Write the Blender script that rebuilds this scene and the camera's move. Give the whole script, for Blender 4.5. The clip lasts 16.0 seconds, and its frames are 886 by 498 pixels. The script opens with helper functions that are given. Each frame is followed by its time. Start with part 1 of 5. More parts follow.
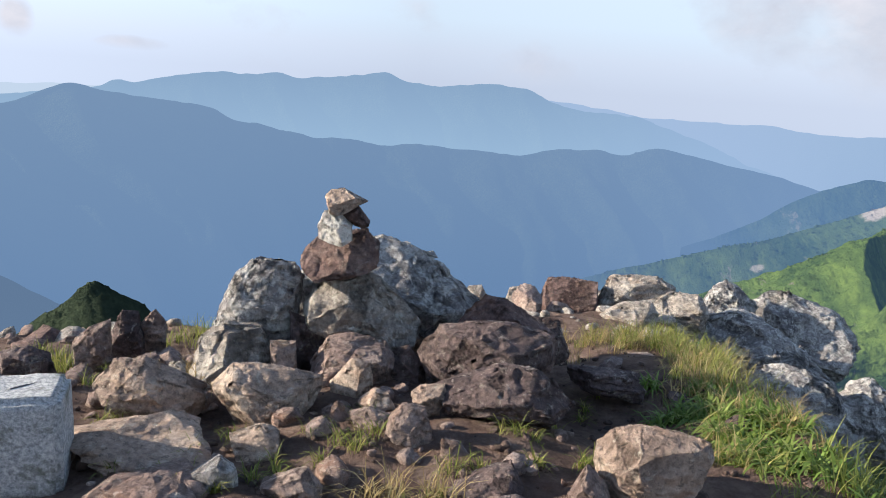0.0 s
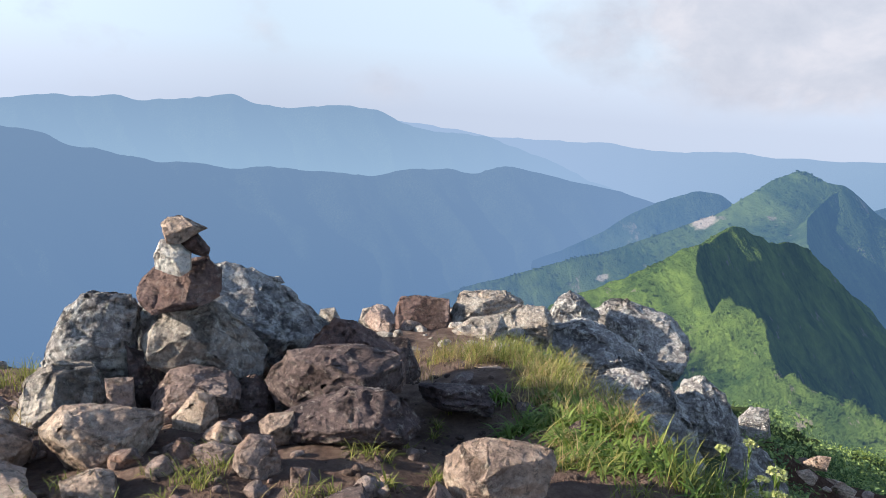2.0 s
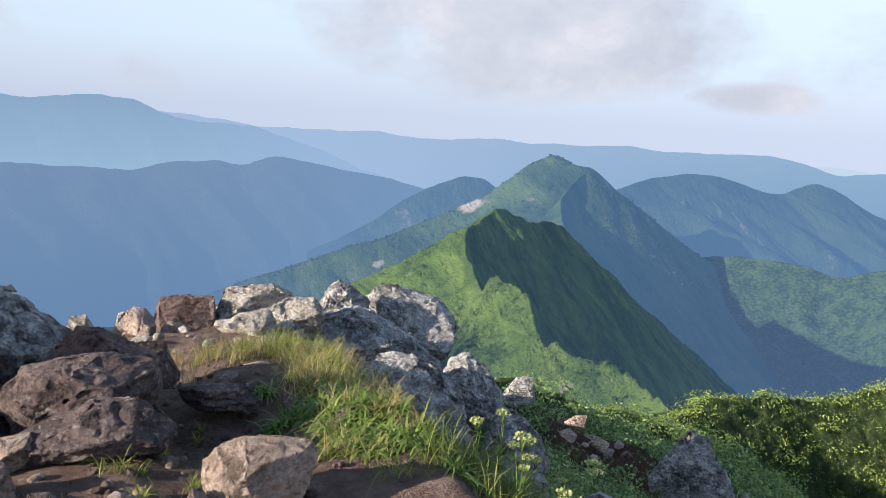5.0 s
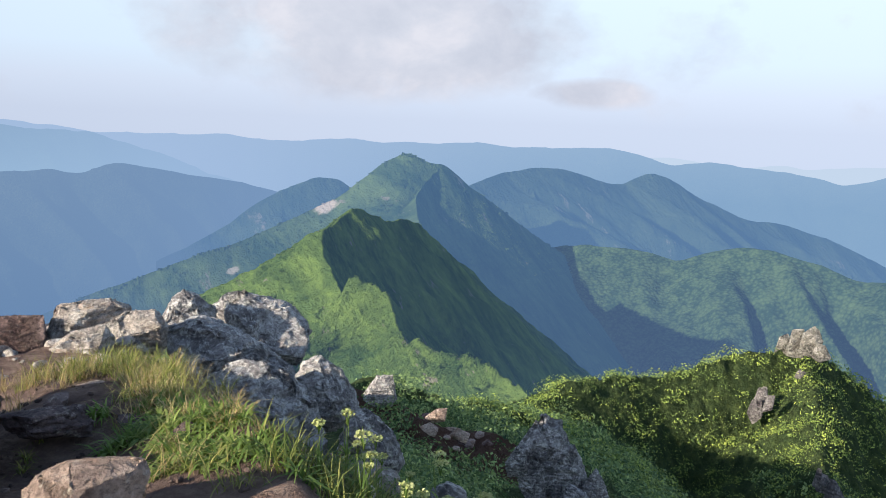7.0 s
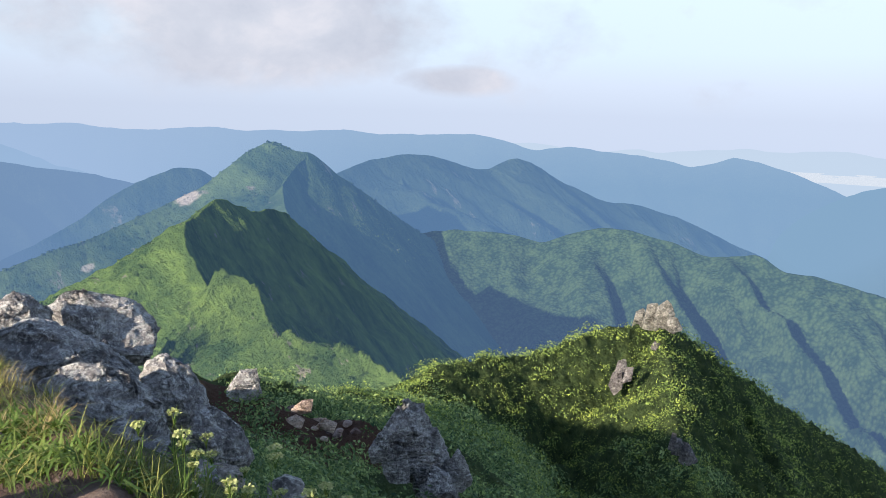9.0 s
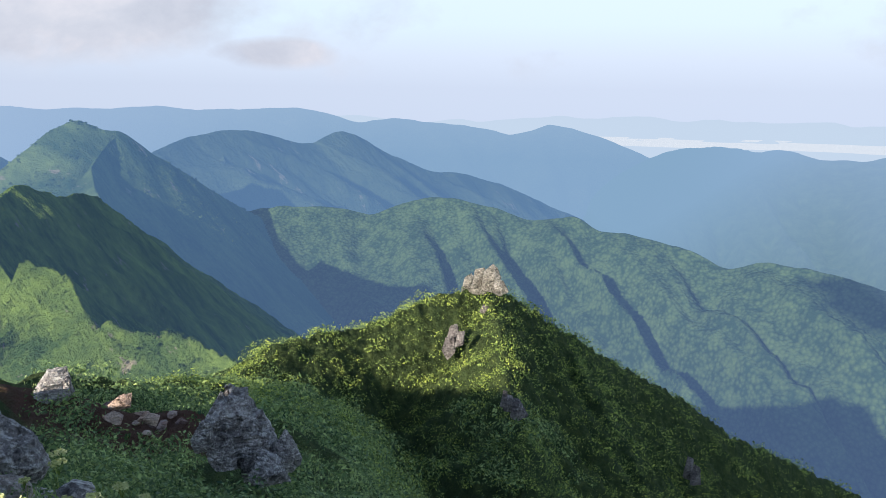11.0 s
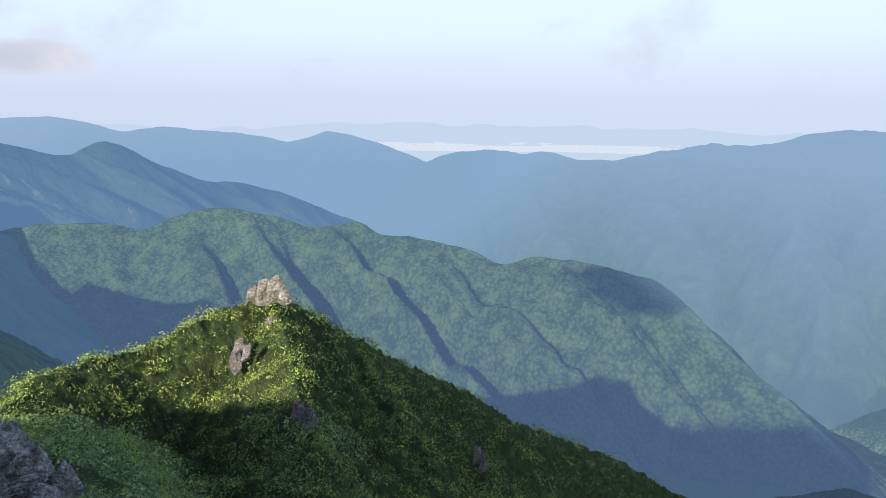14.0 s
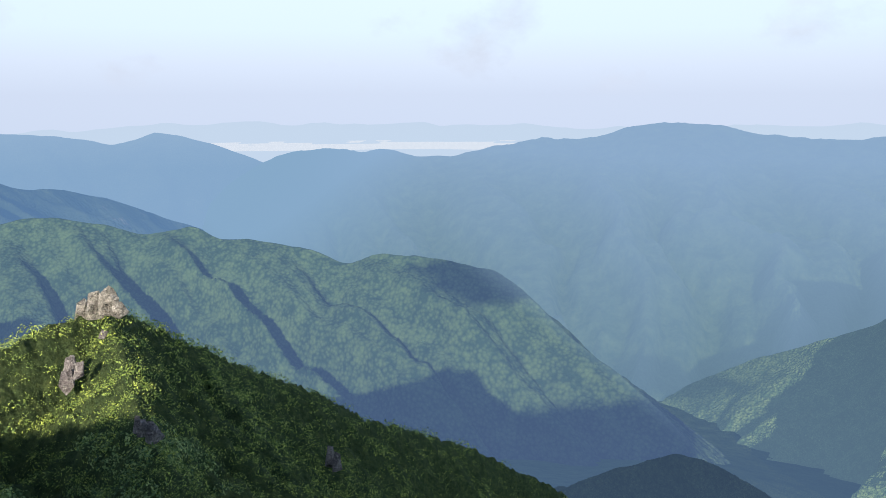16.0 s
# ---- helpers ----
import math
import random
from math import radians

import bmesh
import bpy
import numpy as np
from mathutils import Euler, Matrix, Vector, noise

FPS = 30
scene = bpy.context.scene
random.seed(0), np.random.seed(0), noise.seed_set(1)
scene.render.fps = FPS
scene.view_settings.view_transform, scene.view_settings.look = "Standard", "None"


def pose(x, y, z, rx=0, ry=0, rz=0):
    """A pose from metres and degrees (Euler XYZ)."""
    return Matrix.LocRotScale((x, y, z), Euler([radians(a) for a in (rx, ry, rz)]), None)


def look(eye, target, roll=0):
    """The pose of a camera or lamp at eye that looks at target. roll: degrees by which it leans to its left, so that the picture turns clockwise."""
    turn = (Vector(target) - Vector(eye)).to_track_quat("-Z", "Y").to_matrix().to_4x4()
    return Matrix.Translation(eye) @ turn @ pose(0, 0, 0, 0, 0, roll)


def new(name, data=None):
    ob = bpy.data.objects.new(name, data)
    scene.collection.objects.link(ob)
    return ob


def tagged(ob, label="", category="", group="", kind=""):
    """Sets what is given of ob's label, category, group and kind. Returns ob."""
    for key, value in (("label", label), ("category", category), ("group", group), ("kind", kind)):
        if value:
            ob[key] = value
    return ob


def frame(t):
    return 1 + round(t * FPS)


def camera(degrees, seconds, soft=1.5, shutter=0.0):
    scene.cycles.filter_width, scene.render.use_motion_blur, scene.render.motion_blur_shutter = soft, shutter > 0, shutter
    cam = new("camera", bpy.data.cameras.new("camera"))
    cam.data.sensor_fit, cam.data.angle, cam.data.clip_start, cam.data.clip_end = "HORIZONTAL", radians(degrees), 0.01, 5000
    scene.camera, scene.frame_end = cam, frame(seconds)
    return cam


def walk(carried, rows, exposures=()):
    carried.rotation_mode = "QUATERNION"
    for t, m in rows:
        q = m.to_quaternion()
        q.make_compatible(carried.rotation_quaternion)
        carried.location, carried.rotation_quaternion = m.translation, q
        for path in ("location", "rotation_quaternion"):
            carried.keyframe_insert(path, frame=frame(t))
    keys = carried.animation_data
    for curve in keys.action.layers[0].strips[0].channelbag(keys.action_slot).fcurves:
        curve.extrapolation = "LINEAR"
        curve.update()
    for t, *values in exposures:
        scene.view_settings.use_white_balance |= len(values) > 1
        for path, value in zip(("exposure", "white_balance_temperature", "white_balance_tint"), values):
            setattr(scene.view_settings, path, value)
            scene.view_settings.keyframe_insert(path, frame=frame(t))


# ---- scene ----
# ---- camera ----
cam = camera(57.9, 16.0, 0.9)
PATH = [
    (0.0, 0.000, 0.000, 0.800, 78.37, -3.93, -1.54),
    (0.5, 0.006, -0.003, 0.802, 78.89, -3.67, -3.88),
    (1.0, 0.016, -0.002, 0.804, 79.59, -3.60, -6.30),
    (1.5, 0.023, -0.006, 0.806, 80.11, -3.66, -9.38),
    (2.0, 0.029, -0.008, 0.807, 80.50, -3.51, -12.05),
    (2.5, 0.036, -0.015, 0.810, 80.74, -3.37, -14.72),
    (3.0, 0.041, -0.022, 0.811, 80.86, -3.43, -17.36),
    (5.5, 0.083, -0.033, 0.817, 80.72, -2.88, -31.05),
    (6.0, 0.089, -0.055, 0.823, 80.86, -2.51, -33.73),
    (6.5, 0.097, -0.070, 0.824, 81.00, -2.32, -36.24),
    (7.0, 0.112, -0.079, 0.823, 81.10, -1.99, -38.77),
    (7.5, 0.126, -0.093, 0.823, 81.07, -1.55, -41.49),
    (8.0, 0.136, -0.114, 0.827, 81.11, -1.16, -44.08),
    (10.5, 0.263, -0.245, 0.843, 79.03, -1.67, -56.64),
    (11.0, 0.253, -0.268, 0.853, 78.79, -0.66, -60.65),
    (11.5, 0.225, -0.297, 0.865, 78.90, -0.50, -62.57),
    (12.0, 0.192, -0.339, 0.875, 78.94, -0.36, -65.02),
    (12.5, 0.141, -0.381, 0.887, 78.96, -0.56, -67.80),
    (13.0, 0.070, -0.425, 0.906, 79.02, -0.72, -70.65),
    (13.5, -0.019, -0.467, 0.940, 79.13, -0.63, -73.43),
    (14.0, -0.125, -0.506, 0.979, 79.38, -0.46, -76.31),
    (14.5, -0.243, -0.547, 1.016, 79.68, -0.21, -79.44),
    (15.0, -0.374, -0.582, 1.044, 80.13, 0.04, -82.53),
    (15.5, -0.515, -0.605, 1.069, 79.64, 0.06, -85.30),
    (16.0, -0.660, -0.622, 1.095, 79.26, 0.14, -87.77),
]
walk(cam, [(t, pose(x, y, z, rx, ry, rz)) for t, x, y, z, rx, ry, rz in PATH], [(0.0, 1.31), (16.0, 1.31)])

# ---- world and sun ----
SUN_AZ, SUN_EL = -90.0, 19.3          # degrees from the first view's heading (plus: to the right), and above the horizon
world = bpy.data.worlds.new("world")
scene.world = world
world.use_nodes = True


def link(tree, a, b):
    tree.links.new(a, b)


def node(tree, kind, **values):
    n = tree.nodes.new(kind)
    for key, value in values.items():
        n.inputs[key.replace("_", " ")].default_value = value
    return n


def ramp(tree, stops, fac):
    n = tree.nodes.new("ShaderNodeValToRGB")
    el = n.color_ramp.elements
    while len(el) < len(stops):
        el.new(0.5)
    for e, (p, c) in zip(el, stops):
        e.position, e.color = p, (*c, 1) if len(c) == 3 else c
    link(tree, fac, n.inputs[0])
    return n.outputs[0]


def mathn(tree, op, a, b=None, clamp=False):
    n = tree.nodes.new("ShaderNodeMath")
    n.operation, n.use_clamp = op, clamp
    for i, v in enumerate((a, b)):
        if v is None:
            continue
        if isinstance(v, (int, float)):
            n.inputs[i].default_value = v
        else:
            link(tree, v, n.inputs[i])
    return n.outputs[0]


def mixc(tree, fac, a, b, blend="MIX"):
    n = tree.nodes.new("ShaderNodeMix")
    n.data_type, n.blend_type = "RGBA", blend
    for i, v in ((0, fac), (6, a), (7, b)):
        if isinstance(v, (int, float)):
            n.inputs[i].default_value = v
        elif isinstance(v, tuple):
            n.inputs[i].default_value = (*v, 1)
        else:
            link(tree, v, n.inputs[i])
    return n.outputs[2]


def noise_of(t, vec, scale, detail=5.0, rough=0.55, distort=0.0):
    n = node(t, "ShaderNodeTexNoise", Scale=scale, Detail=detail, Roughness=rough, Distortion=distort)
    link(t, vec, n.inputs["Vector"])
    return n.outputs[0]


def build_world():
    t = world.node_tree
    t.nodes.clear()
    sky = t.nodes.new("ShaderNodeTexSky")
    sky.sky_type, sky.sun_disc = "NISHITA", False
    sky.sun_elevation, sky.sun_rotation = radians(SUN_EL), radians(SUN_AZ)
    sky.altitude, sky.air_density, sky.dust_density, sky.ozone_density = 1500, 1.0, 1.5, 1.0
    blue = t.nodes.new("ShaderNodeVectorMath")
    blue.operation = "SCALE"
    blue.inputs[3].default_value = 0.15
    link(t, sky.outputs[0], blue.inputs[0])
    co = t.nodes.new("ShaderNodeTexCoord").outputs["Generated"]
    sep = t.nodes.new("ShaderNodeSeparateXYZ")
    link(t, co, sep.inputs[0])
    z = sep.outputs[2]
    # pale morning haze low over the horizon, thinning out upwards
    haze = ramp(t, [(0.0, (0.216, 0.250, 0.318)), (0.36, (0.233, 0.264, 0.328)), (0.48, (0.260, 0.295, 0.358)), (0.60, (0.277, 0.332, 0.396)), (1.0, (0.296, 0.362, 0.422))],
                mathn(t, "MULTIPLY_ADD", z, 4.0).node.outputs[0])
    hz = haze.node.inputs[0].links[0].from_node
    hz.inputs[1].default_value, hz.inputs[2].default_value = 3.2, 0.35
    thin = t.nodes.new("ShaderNodeMapRange")
    thin.interpolation_type = "SMOOTHSTEP"
    for i, v in ((1, 0.18), (2, 0.68), (3, 1.0), (4, 0.0)):
        thin.inputs[i].default_value = v
    link(t, z, thin.inputs[0])
    near = t.nodes.new("ShaderNodeVectorMath")
    near.operation = "DOT_PRODUCT"
    near.inputs[1].default_value = (math.sin(radians(SUN_AZ)), math.cos(radians(SUN_AZ)), 0.0)
    link(t, co, near.inputs[0])
    gain = mathn(t, "ADD", mathn(t, "MULTIPLY", mathn(t, "MAXIMUM", near.outputs["Value"], 0.0), 0.52), 1.0)
    gain = mathn(t, "ADD", gain, mathn(t, "MULTIPLY", mathn(t, "MAXIMUM", mathn(t, "MULTIPLY", near.outputs["Value"], -1.0), 0.0), 0.15))
    glow = t.nodes.new("ShaderNodeVectorMath")
    glow.operation = "SCALE"
    link(t, haze, glow.inputs[0])
    link(t, gain, glow.inputs[3])
    base = mixc(t, thin.outputs[0], blue.outputs[0], glow.outputs[0])
    # one cloud bank, longer than high, with ragged edges, and thin streaks elsewhere
    mp = t.nodes.new("ShaderNodeMapping")
    mp.inputs["Scale"].default_value = (3.0, 3.0, 4.6)
    mp.inputs["Location"].default_value = (0.3, 1.7, 0.4)
    link(t, co, mp.inputs[0])
    nz = node(t, "ShaderNodeTexNoise", Scale=2.2, Detail=8.0, Roughness=0.58)
    link(t, mp.outputs[0], nz.inputs["Vector"])
    lump = -0.22
    for az, level, wide, high, thick in ((35, 0.112, 0.25, 0.088, 0.46), (-26, 0.038, 0.022, 0.026, 0.40), (-19, 0.022, 0.04, 0.008, 0.26), (49, 0.040, 0.075, 0.020, 0.36), (24, 0.11, 0.10, 0.06, 0.30)):
        aim = t.nodes.new("ShaderNodeVectorMath")
        aim.operation = "DOT_PRODUCT"
        aim.inputs[1].default_value = (math.cos(radians(az)), -math.sin(radians(az)), 0.0)
        link(t, co, aim.inputs[0])
        u = mathn(t, "POWER", mathn(t, "ABSOLUTE", mathn(t, "DIVIDE", aim.outputs["Value"], wide)), 2.0)
        v = mathn(t, "POWER", mathn(t, "ABSOLUTE", mathn(t, "DIVIDE", mathn(t, "SUBTRACT", z, level), high)), 2.0)
        one = mathn(t, "MULTIPLY", mathn(t, "MAXIMUM", mathn(t, "SUBTRACT", 1.0, mathn(t, "ADD", u, v)), -0.35), thick)
        lump = mathn(t, "MAXIMUM", one, lump)
    dens = mathn(t, "ADD", nz.outputs[0], lump)
    up = t.nodes.new("ShaderNodeMapRange")
    for i, v in ((1, 0.0), (2, 0.03), (3, 0.0), (4, 1.0)):
        up.inputs[i].default_value = v
    link(t, z, up.inputs[0])
    mask = ramp(t, [(0.46, (0, 0, 0)), (0.78, (1, 1, 1))], dens)
    mask = mathn(t, "MULTIPLY", mathn(t, "MULTIPLY", mask, up.outputs[0]), 0.88)
    form = noise_of(t, mp.outputs[0], 3.1, 7.0, 0.6, 0.3)
    tint = ramp(t, [(0.36, (0.232, 0.243, 0.286)), (0.54, (0.268, 0.276, 0.316)), (0.70, (0.318, 0.314, 0.345))], form)
    col = mixc(t, mask, base, tint)
    bg = t.nodes.new("ShaderNodeBackground")
    bg.inputs[1].default_value = 1.0
    link(t, col, bg.inputs[0])
    out = t.nodes.new("ShaderNodeOutputWorld")
    link(t, bg.outputs[0], out.inputs[0])


build_world()
lamp = bpy.data.lights.new("sun", "SUN")
lamp.energy, lamp.angle, lamp.color = 5.0, radians(0.6), (1.0, 0.88, 0.72)
sun = new("sun", lamp)
_az, _el = radians(SUN_AZ), radians(SUN_EL)
sun.matrix_world = look((math.sin(_az) * math.cos(_el) * 30, math.cos(_az) * math.cos(_el) * 30, math.sin(_el) * 30), (0, 0, 0))


# ---- materials ----
def material(name):
    m = bpy.data.materials.new(name)
    m.use_nodes = True
    t = m.node_tree
    t.nodes.clear()
    out = t.nodes.new("ShaderNodeOutputMaterial")
    return m, t, out


def principled(t, out, color, rough=0.85, normal=None, spec=0.3):
    b = t.nodes.new("ShaderNodeBsdfPrincipled")
    b.inputs["Roughness"].default_value = rough
    b.inputs["Specular IOR Level"].default_value = spec
    if isinstance(color, tuple):
        b.inputs["Base Color"].default_value = (*color, 1)
    else:
        link(t, color, b.inputs["Base Color"])
    if normal is not None:
        link(t, normal, b.inputs["Normal"])
    link(t, b.outputs[0], out.inputs[0])
    return b


def position(t):
    return t.nodes.new("ShaderNodeNewGeometry").outputs["Position"]


def voronoi_of(t, vec, scale, feature="F1", out="Distance"):
    n = node(t, "ShaderNodeTexVoronoi", Scale=scale)
    n.feature = feature
    link(t, vec, n.inputs["Vector"])
    return n.outputs[out]


def bump_of(t, height, strength, distance, base=None):
    n = node(t, "ShaderNodeBump", Strength=strength, Distance=distance)
    link(t, height, n.inputs["Height"])
    if base is not None:
        link(t, base, n.inputs["Normal"])
    return n.outputs[0]


def stone(name, dark, mid, light, lichen, amount, rust=0.0, coarse=1.0):
    """Weathered summit rock: two-scale mottling, pale crusts of lichen with dark specks, fine grain."""
    m, t, out = material(name)
    p = t.nodes.new("ShaderNodeTexCoord").outputs["Object"]
    rnd = t.nodes.new("ShaderNodeObjectInfo").outputs["Random"]
    off = t.nodes.new("ShaderNodeVectorMath")
    off.operation = "ADD"
    link(t, p, off.inputs[0])
    link(t, mathn(t, "MULTIPLY", rnd, 40.0), off.inputs[1])
    size = t.nodes.new("ShaderNodeVectorMath")
    size.operation = "SCALE"
    link(t, off.outputs[0], size.inputs[0])
    size.inputs[3].default_value = 1.0 / coarse
    p = size.outputs[0]
    big = noise_of(t, p, 5.0, 6.0, 0.6, 0.4)
    fine = noise_of(t, p, 60.0, 6.0, 0.7)
    col = ramp(t, [(0.30, dark), (0.50, mid), (0.70, light)], big)
    grain = ramp(t, [(0.32, (0.55, 0.53, 0.52)), (0.68, (1.48, 1.44, 1.40))], fine)
    col = mixc(t, 1.0, col, grain, "MULTIPLY")
    crust = mathn(t, "ADD", noise_of(t, p, 17.0, 9.0, 0.75, 0.6), mathn(t, "MULTIPLY", noise_of(t, p, 70.0, 4.0), 0.3))
    lo = 0.825 - amount
    crust = ramp(t, [(lo, (0, 0, 0)), (lo + 0.13, (0.75, 0.75, 0.75))], crust)
    col = mixc(t, crust, col, lichen)
    if rust:
        r = ramp(t, [(0.55, (0, 0, 0)), (0.68, (rust, rust, rust))], noise_of(t, p, 7.0, 5.0, 0.6))
        col = mixc(t, r, col, (0.30, 0.13, 0.055))
    specks = ramp(t, [(0.56, (0, 0, 0)), (0.65, (0.55, 0.55, 0.55))], noise_of(t, p, 55.0, 5.0, 0.7, 0.5))
    col = mixc(t, specks, col, (0.045, 0.045, 0.042))
    blots = ramp(t, [(0.54, (0, 0, 0)), (0.66, (0.5, 0.5, 0.5))], noise_of(t, p, 24.0, 7.0, 0.75, 0.4))
    col = mixc(t, blots, col, dark)
    pale = ramp(t, [(0.60, (0, 0, 0)), (0.70, (0.5, 0.5, 0.5))], noise_of(t, p, 38.0, 6.0, 0.7, 0.3))
    col = mixc(t, pale, col, tuple(min(0.62, 1.25 * c) for c in lichen))
    h = mathn(t, "ADD", mathn(t, "MULTIPLY", noise_of(t, p, 22.0, 8.0, 0.7), 1.0), mathn(t, "MULTIPLY", fine, 0.35))
    wave = node(t, "ShaderNodeTexWave", Scale=9.0, Distortion=7.0, Detail=5.0)
    wave.inputs["Detail Scale"].default_value = 1.6
    wave.bands_direction = "Z"
    link(t, p, wave.inputs["Vector"])
    h = mathn(t, "ADD", h, mathn(t, "MULTIPLY", wave.outputs[1], 0.25))
    principled(t, out, col, 0.9, bump_of(t, h, 1.0, 0.034 * coarse), 0.25)
    return m


STONE = {
    "soil": stone("soil_clod", (0.045, 0.031, 0.028), (0.10, 0.070, 0.060), (0.18, 0.13, 0.108), (0.16, 0.12, 0.09), 0.05),
    "tan": stone("tan_rock", (0.19, 0.142, 0.12), (0.37, 0.285, 0.235), (0.50, 0.415, 0.345), (0.53, 0.465, 0.39), 0.12, 0.45),
    "brown": stone("brown_rock", (0.125, 0.09, 0.083), (0.25, 0.188, 0.168), (0.38, 0.31, 0.275), (0.46, 0.405, 0.36), 0.10, 0.25),
    "red": stone("reddish_rock", (0.066, 0.045, 0.044), (0.135, 0.09, 0.084), (0.22, 0.158, 0.142), (0.34, 0.285, 0.25), 0.08, 0.2),
    "dark": stone("dark_rock", (0.055, 0.041, 0.043), (0.112, 0.083, 0.082), (0.20, 0.155, 0.145), (0.40, 0.35, 0.305), 0.12),
    "pale": stone("pale_rock", (0.13, 0.115, 0.105), (0.28, 0.252, 0.228), (0.43, 0.398, 0.36), (0.53, 0.50, 0.45), 0.16, 0.3),
    "white": stone("white_rock", (0.36, 0.345, 0.33), (0.52, 0.505, 0.485), (0.64, 0.62, 0.59), (0.62, 0.60, 0.56), 0.20),
    "lichen": stone("lichen_rock", (0.085, 0.08, 0.085), (0.20, 0.192, 0.195), (0.36, 0.35, 0.345), (0.56, 0.55, 0.52), 0.20),
    "crag": stone("crag_rock", (0.058, 0.054, 0.058), (0.125, 0.117, 0.122), (0.225, 0.213, 0.21), (0.36, 0.35, 0.33), 0.14, 0.0, 7.0),
    "knob": stone("knob_rock", (0.07, 0.068, 0.062), (0.16, 0.156, 0.142), (0.27, 0.264, 0.24), (0.37, 0.36, 0.32), 0.14, 0.0, 7.0),
}


CRAGS = ((5.7, 5.2), (5.85, 4.95), (5.95, 4.65), (5.3, 4.75), (5.0, 4.4))   # where dark crags break through the scrub
BARE = (7.1, 8.3, -3.65)                # a patch of reddish earth below the outcrop


def soil_material():
    m, t, out = material("summit_soil")
    p = position(t)
    col = ramp(t, [(0.3, (0.085, 0.055, 0.047)), (0.5, (0.19, 0.13, 0.108)), (0.72, (0.33, 0.245, 0.20))], noise_of(t, p, 9.0, 9.0, 0.75))
    green = ramp(t, [(0.3, (0.02, 0.036, 0.016)), (0.5, (0.05, 0.075, 0.028)), (0.7, (0.11, 0.14, 0.045))], noise_of(t, p, 1.1, 9.0, 0.78))
    sep = t.nodes.new("ShaderNodeSeparateXYZ")
    link(t, p, sep.inputs[0])
    over = mathn(t, "SUBTRACT", sep.outputs[0], mathn(t, "MULTIPLY", sep.outputs[1], 0.16))
    edge = t.nodes.new("ShaderNodeMapRange")
    for i, v in ((1, 0.95), (2, 1.5), (3, 0.0), (4, 1.0)):
        edge.inputs[i].default_value = v
    link(t, mathn(t, "ADD", over, mathn(t, "MULTIPLY", noise_of(t, p, 1.1), 0.4)), edge.inputs[0])
    hole = t.nodes.new("ShaderNodeVectorMath")
    hole.operation = "DISTANCE"
    link(t, p, hole.inputs[0])
    hole.inputs[1].default_value = BARE
    bare = mathn(t, "ADD", hole.outputs["Value"], mathn(t, "MULTIPLY", noise_of(t, p, 0.9, 6.0, 0.7), 3.0))
    green = mixc(t, ramp(t, [(0.55, (1, 1, 1)), (0.72, (0, 0, 0))], mathn(t, "MULTIPLY", bare, 0.2)), green, (0.10, 0.055, 0.04))
    col = mixc(t, edge.outputs[0], col, green)
    h = mathn(t, "ADD", noise_of(t, p, 30.0, 8.0, 0.75), mathn(t, "MULTIPLY", noise_of(t, p, 2.0, 8.0, 0.7), 4.0))
    tuft = mathn(t, "MULTIPLY", mathn(t, "ADD", voronoi_of(t, p, 1.6), noise_of(t, p, 3.0, 8.0, 0.75)), edge.outputs[0])
    principled(t, out, col, 0.95, bump_of(t, tuft, 0.9, 0.5, bump_of(t, h, 1.0, 0.09)), 0.1)
    return m


